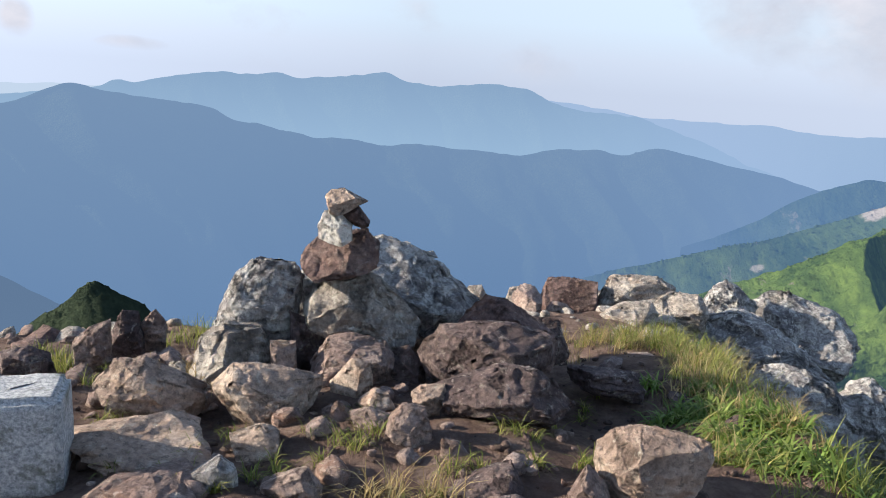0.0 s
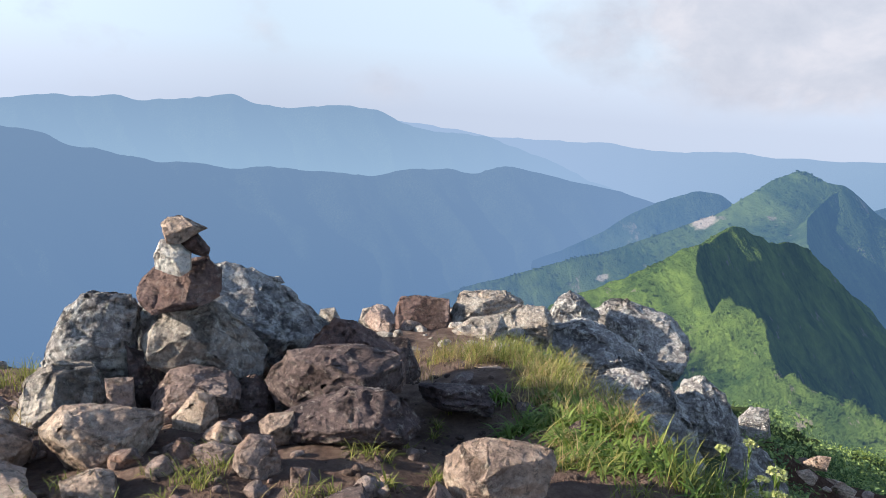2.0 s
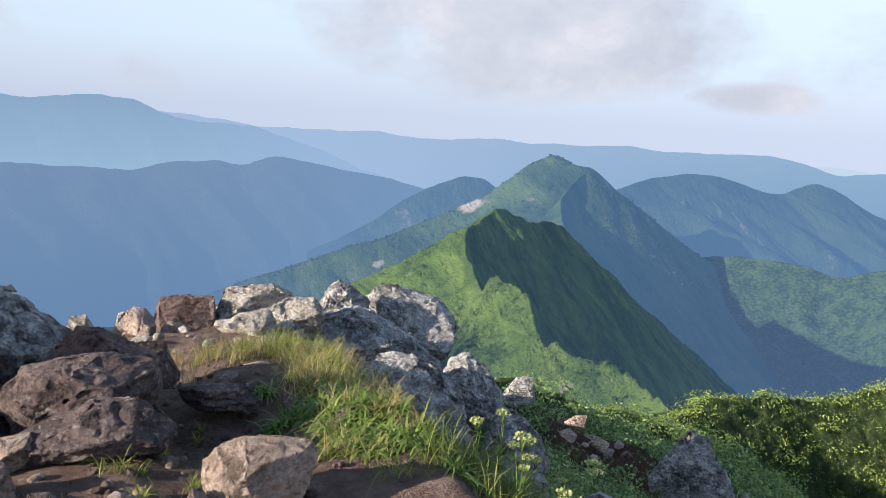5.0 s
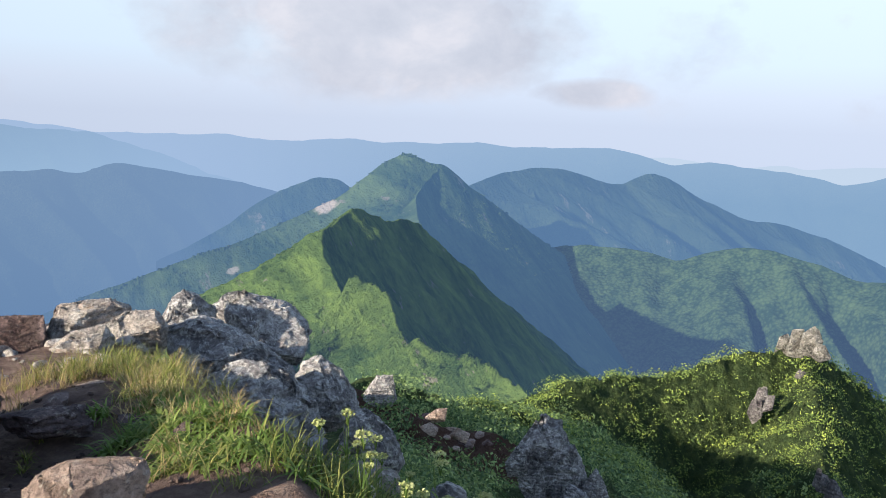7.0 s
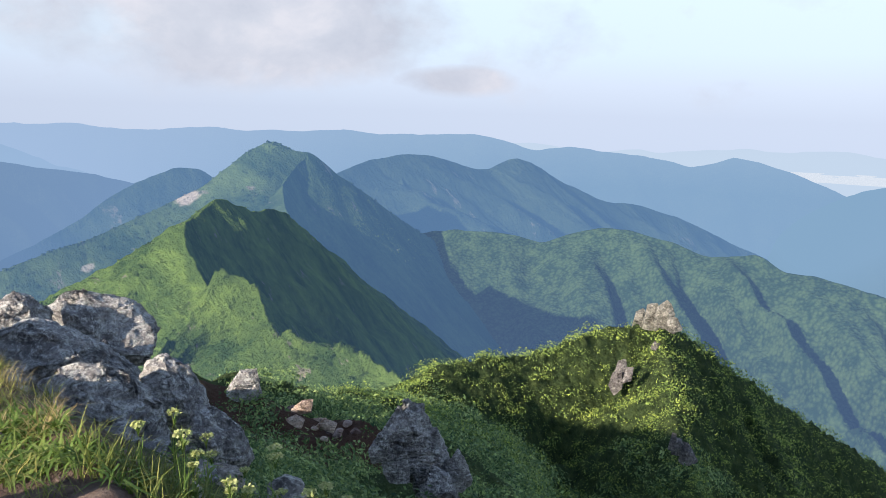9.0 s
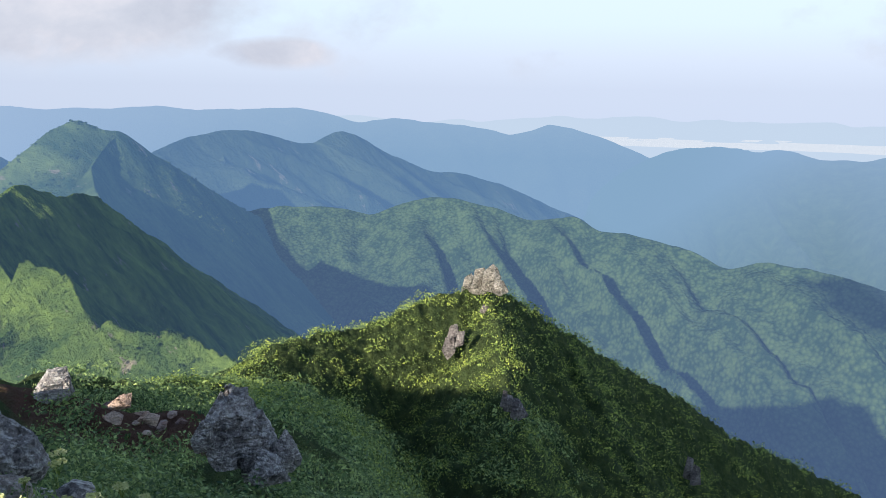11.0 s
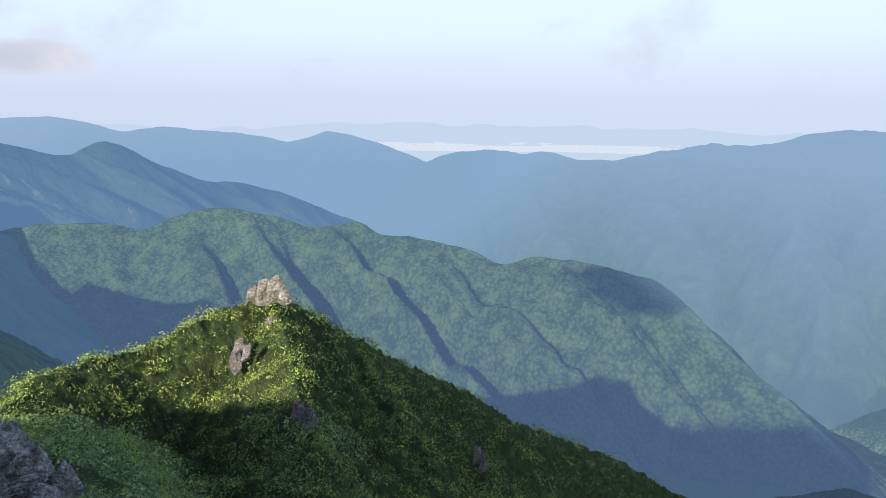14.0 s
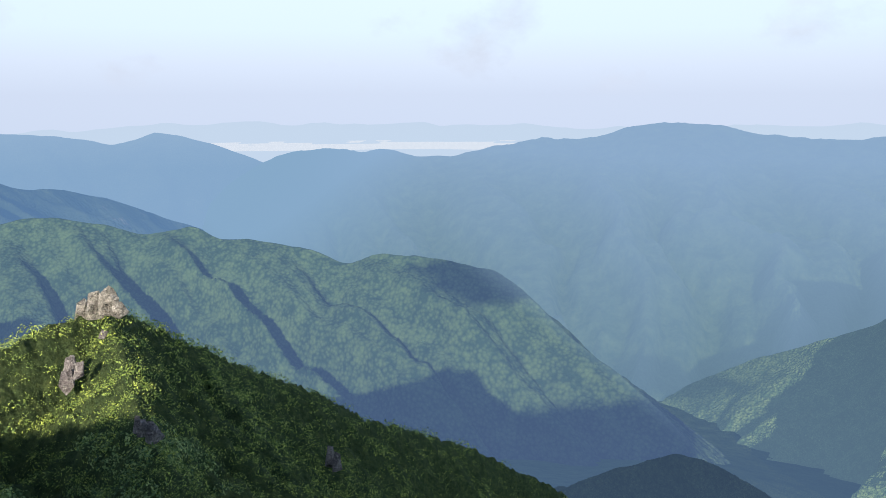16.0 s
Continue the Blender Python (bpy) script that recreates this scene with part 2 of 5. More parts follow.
def forest(name, dark, light, scale, haze_blue, haze_mix, haze_mix_low=None, rock=0.0, low=(-700, 0), relief=1.0, haze_blue_low=None, scars=(), cells_on=False, fall=None, haze_drift=None):
    """Wooded mountainside far away. Distance haze is painted on as a blue glow: its colour, and how much of it."""
    haze_blue = tuple(0.577 * c for c in haze_blue)
    haze_blue_low = haze_blue_low and tuple(0.577 * c for c in haze_blue_low)
    m, t, out = material(name)
    p = position(t)
    q = p
    if fall is not None:
        turn = t.nodes.new("ShaderNodeMapping")
        turn.inputs["Rotation"].default_value = (0, 0, radians(fall))
        turn.inputs["Scale"].default_value = (1.0, 0.3, 0.3)
        link(t, p, turn.inputs[0])
        q = turn.outputs[0]
    cells = voronoi_of(t, p, scale) if cells_on else mathn(t, "SUBTRACT", 1.2, mathn(t, "MULTIPLY", noise_of(t, q, scale, 7.0, 0.72), 1.4))
    patch = noise_of(t, q, scale * 0.2, 7.0, 0.65)
    f = mathn(t, "ADD", mathn(t, "MULTIPLY", patch, 0.75), mathn(t, "MULTIPLY", mathn(t, "SUBTRACT", 0.8, cells), 0.3))
    col = ramp(t, [(0.36, dark), (0.62, light)], f)
    if rock:
        r = ramp(t, [(0.66 - rock, (0, 0, 0)), (0.70 - rock, (1, 1, 1))], noise_of(t, q, scale * 0.35, 8.0, 0.72))
        col = mixc(t, r, col, (0.17, 0.16, 0.12))
    for centre, radius, shade in scars:
        off = t.nodes.new("ShaderNodeVectorMath")
        off.operation = "SUBTRACT"
        link(t, p, off.inputs[0])
        off.inputs[1].default_value = centre
        squash = t.nodes.new("ShaderNodeVectorMath")
        squash.operation = "DIVIDE"
        link(t, off.outputs[0], squash.inputs[0])
        squash.inputs[1].default_value = radius
        ln = t.nodes.new("ShaderNodeVectorMath")
        ln.operation = "LENGTH"
        link(t, squash.outputs[0], ln.inputs[0])
        bare = mathn(t, "ADD", ln.outputs["Value"], mathn(t, "MULTIPLY", noise_of(t, p, 1.2 / max(radius), 6.0, 0.7), 1.4))
        col = mixc(t, ramp(t, [(0.45, (1, 1, 1)), (0.56, (0, 0, 0))], mathn(t, "MULTIPLY", bare, 0.35)), col, shade)
    h = mathn(t, "ADD", mathn(t, "MULTIPLY", cells, -1.0), mathn(t, "MULTIPLY", noise_of(t, p, scale * 2.5, 3.0), 0.6))
    b = t.nodes.new("ShaderNodeBsdfDiffuse")
    link(t, col, b.inputs[0])
    link(t, bump_of(t, h, relief, 0.9 / scale), b.inputs["Normal"])
    if not haze_mix:
        link(t, b.outputs[0], out.inputs[0])
        return m
    # haze as plain emission, laid over the lit woods
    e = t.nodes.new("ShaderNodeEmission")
    e.inputs[0].default_value = (*haze_blue, 1)
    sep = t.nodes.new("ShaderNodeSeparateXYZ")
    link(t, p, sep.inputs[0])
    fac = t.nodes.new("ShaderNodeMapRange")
    for i, v in ((1, low[0]), (2, low[1]), (3, haze_mix if haze_mix_low is None else haze_mix_low), (4, haze_mix)):
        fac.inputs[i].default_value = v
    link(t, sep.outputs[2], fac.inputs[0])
    if haze_blue_low:
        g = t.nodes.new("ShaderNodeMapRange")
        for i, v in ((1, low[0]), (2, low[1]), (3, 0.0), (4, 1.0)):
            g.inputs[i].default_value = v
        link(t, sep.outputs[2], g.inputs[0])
        link(t, mixc(t, g.outputs[0], haze_blue_low, haze_blue), e.inputs[0])
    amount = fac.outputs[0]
    if haze_drift:
        # painted haze thickens towards one end: direction, from, to, more of it, its blue
        way, start, end, more, blue = haze_drift
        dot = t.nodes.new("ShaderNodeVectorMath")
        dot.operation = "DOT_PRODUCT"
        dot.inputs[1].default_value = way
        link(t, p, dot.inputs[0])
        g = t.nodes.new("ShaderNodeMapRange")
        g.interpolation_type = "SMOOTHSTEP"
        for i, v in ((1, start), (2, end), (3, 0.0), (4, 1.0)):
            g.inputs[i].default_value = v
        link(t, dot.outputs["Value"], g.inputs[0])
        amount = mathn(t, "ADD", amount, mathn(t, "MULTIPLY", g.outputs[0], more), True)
        tone = e.inputs[0].links[0].from_socket if e.inputs[0].links else haze_blue
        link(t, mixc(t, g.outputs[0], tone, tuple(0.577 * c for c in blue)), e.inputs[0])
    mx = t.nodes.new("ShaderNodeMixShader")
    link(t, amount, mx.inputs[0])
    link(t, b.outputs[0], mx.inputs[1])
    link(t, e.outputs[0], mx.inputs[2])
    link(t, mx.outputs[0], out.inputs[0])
    return m


def leaf_material(name, dark, mid, light, glow=0.35):
    m, t, out = material(name)
    rnd = t.nodes.new("ShaderNodeNewGeometry").outputs["Random Per Island"]
    p = position(t)
    f = mathn(t, "ADD", mathn(t, "MULTIPLY", rnd, 0.30), mathn(t, "MULTIPLY", noise_of(t, p, 0.45, 5.0, 0.7), 0.45))
    f = mathn(t, "ADD", f, mathn(t, "MULTIPLY", noise_of(t, p, 2.3, 3.0, 0.6), 0.35))
    col = ramp(t, [(0.34, dark), (0.56, mid), (0.78, light)], f)
    b = principled(t, out, col, 0.6, None, 0.25)
    tr = t.nodes.new("ShaderNodeBsdfTranslucent")
    link(t, col, tr.inputs[0])
    mx = t.nodes.new("ShaderNodeMixShader")
    mx.inputs[0].default_value = glow
    link(t, b.outputs[0], mx.inputs[1])
    link(t, tr.outputs[0], mx.inputs[2])
    link(t, mx.outputs[0], out.inputs[0])
    return m


SOIL = soil_material()
LOW = leaf_material("low_scrub_leaves", (0.028, 0.062, 0.03), (0.14, 0.215, 0.078), (0.36, 0.45, 0.15))
SHRUB = leaf_material("shrub_leaves", (0.024, 0.052, 0.020), (0.165, 0.235, 0.056), (0.47, 0.55, 0.11))
GRASS = leaf_material("grass_blades", (0.07, 0.10, 0.022), (0.18, 0.20, 0.045), (0.40, 0.35, 0.12))
HERB = leaf_material("herb_leaves", (0.055, 0.10, 0.02), (0.13, 0.20, 0.04), (0.27, 0.31, 0.09))
DRY = leaf_material("dry_grass", (0.18, 0.12, 0.05), (0.33, 0.25, 0.11), (0.48, 0.40, 0.22))
BLOOM = leaf_material("flower_heads", (0.28, 0.32, 0.10), (0.40, 0.42, 0.17), (0.56, 0.55, 0.30))
# Each range's haze is an emission tint; the green peak's also blues its shade.
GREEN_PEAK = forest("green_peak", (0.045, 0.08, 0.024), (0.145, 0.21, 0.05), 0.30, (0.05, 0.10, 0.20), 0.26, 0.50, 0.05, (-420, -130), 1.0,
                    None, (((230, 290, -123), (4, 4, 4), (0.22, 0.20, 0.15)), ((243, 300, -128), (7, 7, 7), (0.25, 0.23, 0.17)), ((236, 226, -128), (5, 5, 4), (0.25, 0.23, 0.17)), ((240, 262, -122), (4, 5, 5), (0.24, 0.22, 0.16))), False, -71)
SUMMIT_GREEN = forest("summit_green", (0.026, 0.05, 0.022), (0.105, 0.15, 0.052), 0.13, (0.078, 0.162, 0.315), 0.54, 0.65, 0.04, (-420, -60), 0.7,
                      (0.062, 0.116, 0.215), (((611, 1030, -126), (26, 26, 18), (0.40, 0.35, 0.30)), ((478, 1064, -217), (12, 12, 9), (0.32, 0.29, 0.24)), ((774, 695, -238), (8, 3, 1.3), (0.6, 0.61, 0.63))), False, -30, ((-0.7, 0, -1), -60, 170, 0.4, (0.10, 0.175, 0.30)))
# Its low haze colour also carries the blue of the valley shadow.
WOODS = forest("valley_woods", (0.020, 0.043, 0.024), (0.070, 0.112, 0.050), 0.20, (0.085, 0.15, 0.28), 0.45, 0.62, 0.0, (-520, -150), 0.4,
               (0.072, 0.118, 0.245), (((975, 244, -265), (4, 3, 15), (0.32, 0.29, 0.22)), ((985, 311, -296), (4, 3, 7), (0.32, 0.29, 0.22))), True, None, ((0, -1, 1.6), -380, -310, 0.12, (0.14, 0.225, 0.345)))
# Woods darkened in base colour, for the knoll that lies in shadow.
SHADE_WOODS = forest("shade_woods", (0.02, 0.034, 0.02), (0.05, 0.07, 0.036), 0.3, (0.06, 0.105, 0.185), 0.35, 0.5, 0.0, (-350, -200), 1.0, None, (), True)
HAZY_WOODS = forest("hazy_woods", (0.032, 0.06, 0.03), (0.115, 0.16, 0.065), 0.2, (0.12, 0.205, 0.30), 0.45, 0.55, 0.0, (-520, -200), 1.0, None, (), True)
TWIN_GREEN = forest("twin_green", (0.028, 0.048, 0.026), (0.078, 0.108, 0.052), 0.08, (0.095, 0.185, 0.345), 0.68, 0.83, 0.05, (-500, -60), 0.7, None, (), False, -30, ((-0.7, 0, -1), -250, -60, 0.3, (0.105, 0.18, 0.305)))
# Blue-grey glow paints both haze and shade over the left mountainside.
SHADE_SLOPE = forest("shade_haze_slope", (0.03, 0.045, 0.03), (0.06, 0.08, 0.045), 0.08, (0.095, 0.155, 0.255), 0.85, 0.9)
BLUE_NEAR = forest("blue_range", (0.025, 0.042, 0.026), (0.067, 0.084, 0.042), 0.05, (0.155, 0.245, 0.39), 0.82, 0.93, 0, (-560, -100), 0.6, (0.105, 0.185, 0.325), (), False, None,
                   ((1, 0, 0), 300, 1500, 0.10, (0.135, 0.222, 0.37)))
# Scrub greens darkened to stand in for the hillock's shaded near side.
SHADE_SCRUB = forest("shade_scrub", (0.026, 0.038, 0.028), (0.055, 0.074, 0.046), 1.3, (0.07, 0.12, 0.18), 0.0)
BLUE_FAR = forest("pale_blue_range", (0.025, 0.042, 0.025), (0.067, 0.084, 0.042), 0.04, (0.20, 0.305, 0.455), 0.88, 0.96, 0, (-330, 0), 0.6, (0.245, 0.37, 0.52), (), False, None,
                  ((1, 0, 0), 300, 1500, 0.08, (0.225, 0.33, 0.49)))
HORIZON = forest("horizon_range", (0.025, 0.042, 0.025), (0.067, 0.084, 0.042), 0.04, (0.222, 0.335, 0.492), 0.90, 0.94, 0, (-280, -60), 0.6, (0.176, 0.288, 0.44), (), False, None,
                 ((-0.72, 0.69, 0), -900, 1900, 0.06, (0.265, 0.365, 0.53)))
# Painted haze blends its left end into the horizon range.
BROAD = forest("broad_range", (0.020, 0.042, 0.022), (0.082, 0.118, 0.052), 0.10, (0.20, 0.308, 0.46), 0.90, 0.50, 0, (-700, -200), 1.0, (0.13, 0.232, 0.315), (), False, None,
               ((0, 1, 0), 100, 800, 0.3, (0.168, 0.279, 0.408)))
# Hills faded almost wholly into painted haze.
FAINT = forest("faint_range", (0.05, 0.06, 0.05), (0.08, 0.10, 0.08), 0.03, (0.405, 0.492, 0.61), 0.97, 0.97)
# Glow kept dark blue to match the shadowed foot of the wooded ridge.
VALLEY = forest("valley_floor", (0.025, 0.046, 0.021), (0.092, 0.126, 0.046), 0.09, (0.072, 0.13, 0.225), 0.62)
# The cloud's brightness is mostly put in as emission.
MARINE = forest("cloud_sea", (0.7, 0.7, 0.72), (0.8, 0.8, 0.82), 0.004, (0.50, 0.55, 0.625), 0.95)


# ---- numeric noise and mesh helpers ----
def lattice(ix, iy, seed):
    h = (ix.astype(np.int64) * 374761393 + iy.astype(np.int64) * 668265263 + seed * 1442695041) & 0x7FFFFFFF
    h = ((h ^ (h >> 13)) * 1274126177) & 0x7FFFFFFF
    return ((h ^ (h >> 16)) & 0xFFFF) / 65535.0


def value_noise(x, y, seed=0):
    ix, iy = np.floor(x), np.floor(y)
    fx, fy = x - ix, y - iy
    fx, fy = fx * fx * (3 - 2 * fx), fy * fy * (3 - 2 * fy)
    a, b = lattice(ix, iy, seed), lattice(ix + 1, iy, seed)
    c, d = lattice(ix, iy + 1, seed), lattice(ix + 1, iy + 1, seed)
    return (a * (1 - fx) + b * fx) * (1 - fy) + (c * (1 - fx) + d * fx) * fy


def fbm(x, y, octaves=5, seed=0, gain=0.5):
    total, amp, norm = 0.0, 1.0, 0.0
    for k in range(octaves):
        total = total + amp * value_noise(x * 2 ** k + 17.3 * k, y * 2 ** k - 9.1 * k, seed + k)
        norm += amp
        amp *= gain
    return total / norm - 0.5


def mesh_of(name, co, faces, mat, smooth=True):
    me = bpy.data.meshes.new(name)
    co = np.asarray(co, dtype=np.float32)
    faces = np.asarray(faces, dtype=np.int32)
    k = faces.shape[1]
    me.vertices.add(len(co))
    me.vertices.foreach_set("co", co.ravel())
    me.loops.add(faces.size)
    me.loops.foreach_set("vertex_index", faces.ravel())
    me.polygons.add(len(faces))
    me.polygons.foreach_set("loop_start", np.arange(0, faces.size, k, dtype=np.int32))
    me.polygons.foreach_set("use_smooth", np.full(len(faces), smooth))
    me.materials.append(mat)
    me.update(calc_edges=True)
    me.validate()
    return me


def grid_faces(rows, cols, wrap=False):
    i, j = np.meshgrid(np.arange(rows - 1), np.arange(cols if wrap else cols - 1), indexing="ij")
    j2 = (j + 1) % cols
    return np.stack([i * cols + j, i * cols + j2, (i + 1) * cols + j2, (i + 1) * cols + j], -1).reshape(-1, 4)


def resample(points, count):
    """Points spread evenly along a softly rounded line through the given ones."""
    p = np.array(points, dtype=float)
    d = np.r_[0, np.cumsum(np.linalg.norm(np.diff(p[:, :2], axis=0), axis=1))]
    s = np.linspace(0, d[-1], count)
    out = np.stack([np.interp(s, d, p[:, k]) for k in range(3)], 1)
    k = max(1, count // (len(p) * 5))
    ker = np.ones(2 * k + 1) / (2 * k + 1)
    pad = np.pad(out, ((k, k), (0, 0)), mode="edge")
    for c in range(3):
        out[:, c] = np.convolve(pad[:, c], ker, mode="valid")
    return out, s


# ---- the mountains ----
def ridge(name, label, crest, mat, left, right, along=300, across=90, spur=(120, 30), rough=6.0, crag=0.0, seed=1, canopy=1.0, skew=0.0, wander=1.1, far=1.0, near=1.0, lop=0.5, fade=None, gully=None, soon=0.35):
    """A mountain ridge: a crest line with two flanks, (reach, drop) in metres, cut by spurs and gullies."""
    c, s = resample(crest, along)
    step = s[1] - s[0]
    c[:, 2] += fbm(s / 60, s * 0, 4, seed) * rough * 0.5 + fbm(s / (7 * step), s * 0, 3, seed + 5) * crag
    tan = np.gradient(c[:, :2], axis=0)
    k = max(3, along // 10)
    ker = np.hanning(2 * k + 1)
    ker /= ker.sum()
    for q in range(2):
        tan[:, q] = np.convolve(np.pad(tan[:, q], (k, k), mode="edge"), ker, mode="valid")
    tan /= np.linalg.norm(tan, axis=1)[:, None]
    nor = np.stack([-tan[:, 1], tan[:, 0]], 1)
    rows = []
    lam, amp = spur
    for side, (reach, drop) in ((1, left), (-1, right)):
        u = np.linspace(0, 1, across + 1)[1:] ** 1.35
        u = u[::-1] if side == 1 else u
        w = u[None, :] * reach
        S = s[:, None] + 0 * w
        wob = fbm(S / lam * 0.8, w / lam, 4, seed + 11 + side) * wander
        x = c[:, 0:1] + side * nor[:, 0:1] * w
        y = c[:, 1:2] + side * nor[:, 1:2] * w
        q = (x * gully[0] + y * gully[1] if gully else S - skew * w) / lam + wob
        f = q - np.floor(q)
        tri = np.minimum(f / lop, (1 - f) / (1 - lop))
        q2 = (q - wob) * 2.7 + wob * 2.2 + 0.3
        tri2 = 1 - np.abs(2 * (q2 - np.floor(q2)) - 1)
        grow = np.clip(w / (reach * soon), 0, 1) ** 1.1
        z = c[:, 2:3] - drop * (0.82 * u[None, :] ** 0.92 + 0.18 * u[None, :] ** 2)
        if fade:
            grow = grow * (fade[2] + (1 - fade[2]) * np.clip((S / s[-1] - fade[0]) / (fade[1] - fade[0]), 0, 1))
        z = z + grow * amp * (far if side == 1 else near) * (tri - 0.55 + 0.35 * (tri2 - 0.5))
        z = z + np.clip(w / 8, 0, 1) * rough * fbm(S / (lam * 0.45), w / (lam * 0.45), 5, seed + 23 + side)
        z = z + canopy * (np.random.RandomState(seed).rand(*z.shape) - 0.5)
        rows.append(np.stack([x, y, z], -1))
    g = np.concatenate([rows[0], c[:, None, :], rows[1]], 1)
    ob = new(name, mesh_of(name, g.reshape(-1, 3), grid_faces(g.shape[0], g.shape[1]), mat))
    tagged(ob, label, "mountain", kind="structure")
    return g


CREST_NEAR_BLUE = [(-1476.9, 1760.1, -103.5), (-1287.5, 1982.5, -139.6), (-1096.7, 2161.7, -127.5), (-1033.2, 2214.6, -97.8), (-963.7, 2268.1, -58.6), (-905.4, 2308, -82.3), (-734.1, 2413.2, -100.9), (-625.1, 2470.3, -114.9), (-578.8, 2491.1, -146.7), (-458.9, 2542.9, -166.8), (-349.3, 2583.4, -192), (-217.8, 2626.5, -195.1), (-108.5, 2655.6, -210.2), (-7, 2680.3, -194.2), (98, 2699.3, -207.5), (252.9, 2720.6, -210.4), (351.5, 2728.6, -223.5), (475.7, 2737.1, -191), (621.5, 2737.6, -183.2), (709.8, 2732.8, -198.1), (811.9, 2727.1, -162.3), (907.6, 2715.6, -174.3), (1040.3, 2693.2, -201.6), (1150, 2670.2, -216.8), (1257.2, 2642.9, -235.2), (1384.2, 2603.3, -272.7), (1579.2, 2527.3, -344)]
CREST_FAR_BLUE = [(-1955.2, 2898.6, -158), (-1533, 3143, -145.8), (-1277, 3257, -105.5), (-1219.2, 3280.1, -68.8), (-1140.4, 3308.2, -74.3), (-1018.6, 3348.3, -36.5), (-805.8, 3406, -2.9), (-716.9, 3425.8, -10.2), (-604.2, 3447.5, 2), (-511.9, 3462.3, -19.4), (-348.8, 3482.6, 3.9), (-253.9, 3490.8, 10.6), (-147.8, 3496.7, 39.3), (-48.9, 3499.7, -5.9), (84.9, 3498.9, -13.9), (252.1, 3490.9, 19.1), (469.6, 3468.4, 1.4), (545.1, 3457, -40.7), (688.1, 3431, -66.4), (918, 3376.5, -79.2), (1099.8, 3319.8, -138.4), (1230.9, 3271.2, -184.2), (1358.7, 3216.5, -240.3), (1528.5, 3133.8, -304.2)]
CREST_HORIZON = [(292.9, 4189.3, -65.2), (673.1, 4092.2, -41.2), (1122.8, 3923.4, -93.9), (1360.8, 3808.9, -86), (1662.2, 3633.9, -92), (1801.4, 3540, -110.8), (2066.1, 3337.5, -87.6), (2191.2, 3227.9, -97.3), (2458.7, 2958.3, -89.9), (2544.9, 2859.3, -76.7), (2611.7, 2776.3, -101.7), (2747.1, 2594.2, -92.9), (2900.2, 2356.1, -80.7), (2979.3, 2212.6, -117.8), (3024.6, 2121.8, -149.5), (3080.4, 2005.8, -127.6), (3177.4, 1767.1, -148.4), (3234.5, 1596.5, -169.9), (3269.3, 1474.1, -191.5), (3315.7, 1295.4, -138.4), (3344.6, 1136.6, -182.5), (3369.6, 918.7, -261.8), (3378.4, 656.7, -360.9), (3350.4, 234.3, -471.2)]
CREST_BROAD = [(2939.9, 1308.9, -683.2), (3035, 1104.6, -510.7), (3089.7, 974.2, -339.7), (3122.3, 851.2, -253.9), (3138.5, 768.6, -220.6), (3162.9, 585.1, -192.6), (3171.9, 446.3, -209.1), (3176, 334.4, -202.4), (3173.8, 222.5, -231.2), (3168.8, 88.5, -224.2), (3141.3, -197.6, -167.5), (3087.4, -471.9, -143.8), (3050.8, -611.8, -104.1), (3007.6, -746.5, -92.8), (2951.7, -894, -101), (2912.7, -983.1, -125.9), (2840.4, -1133.2, -138.1), (2756.1, -1286.3, -143.7), (2673, -1421.3, -126.1), (2483.7, -1675.3, -156.2)]
CREST_PEAK = [(235.6, 368.5, -124.6), (252.3, 407.7, -100.2), (259.7, 428.7, -93.5), (265.3, 450.9, -84.4), (275.5, 470.1, -74.4), (295.5, 488, -71.3), (313.6, 501.3, -65.8), (330, 509.1, -62.1), (366, 519, -78.9), (391.8, 531.4, -78.4), (416, 543.3, -87.7), (463, 592.6, -108.9), (520, 660.8, -123.4), (565, 728.4, -122.2)]
CREST_PEAK_FRONT = [(228.6, 209.5, -112.1), (235.2, 225.5, -112.7), (242.5, 248.8, -111), (244.1, 269.8, -108.8), (244.1, 278.3, -105), (243.6, 281.2, -109.4), (243.7, 290.2, -110.6), (243.1, 298.4, -108.1), (243.4, 307.9, -110.6), (242, 315.8, -106.2), (240.6, 320.4, -111.1), (240.2, 326.8, -108.3), (249.8, 346.7, -104.1), (260.4, 368.5, -98.3), (259.5, 386.6, -93.2), (256.3, 400.2, -90.8), (255, 404.9, -94.8), (254.4, 408.6, -110.3), (251.8, 409.4, -137)]
CREST_SUMMIT = [(210.8, 1195.5, -297.4), (297.9, 1174.9, -261), (413.5, 1137.9, -216.4), (537.9, 1082.1, -166.7), (620.2, 1026.6, -115.3), (632.2, 1014.5, -104.4), (682.2, 985.5, -57), (709.5, 966.9, -40.9), (733.2, 941.8, -58.6), (752.8, 926, -60.3), (782, 906, -90), (840, 879, -132), (905, 880, -172), (956, 867, -201), (1000, 858, -228), (1045, 835, -265)]
CREST_ARETE = [(750, 930, -62), (708, 906.2, -75.9), (656, 870.5, -96.7), (616.5, 812.6, -119.3), (577.1, 729.3, -150)]
CREST_SHOULDER = [(513, 1489.8, -277), (638.6, 1452, -208.3), (689, 1434.3, -166.7), (728.7, 1417.2, -142.3), (796.6, 1383.2, -109.7), (834.4, 1360.5, -111.9), (857.4, 1344.2, -133.4), (934.4, 1286.1, -180.3)]
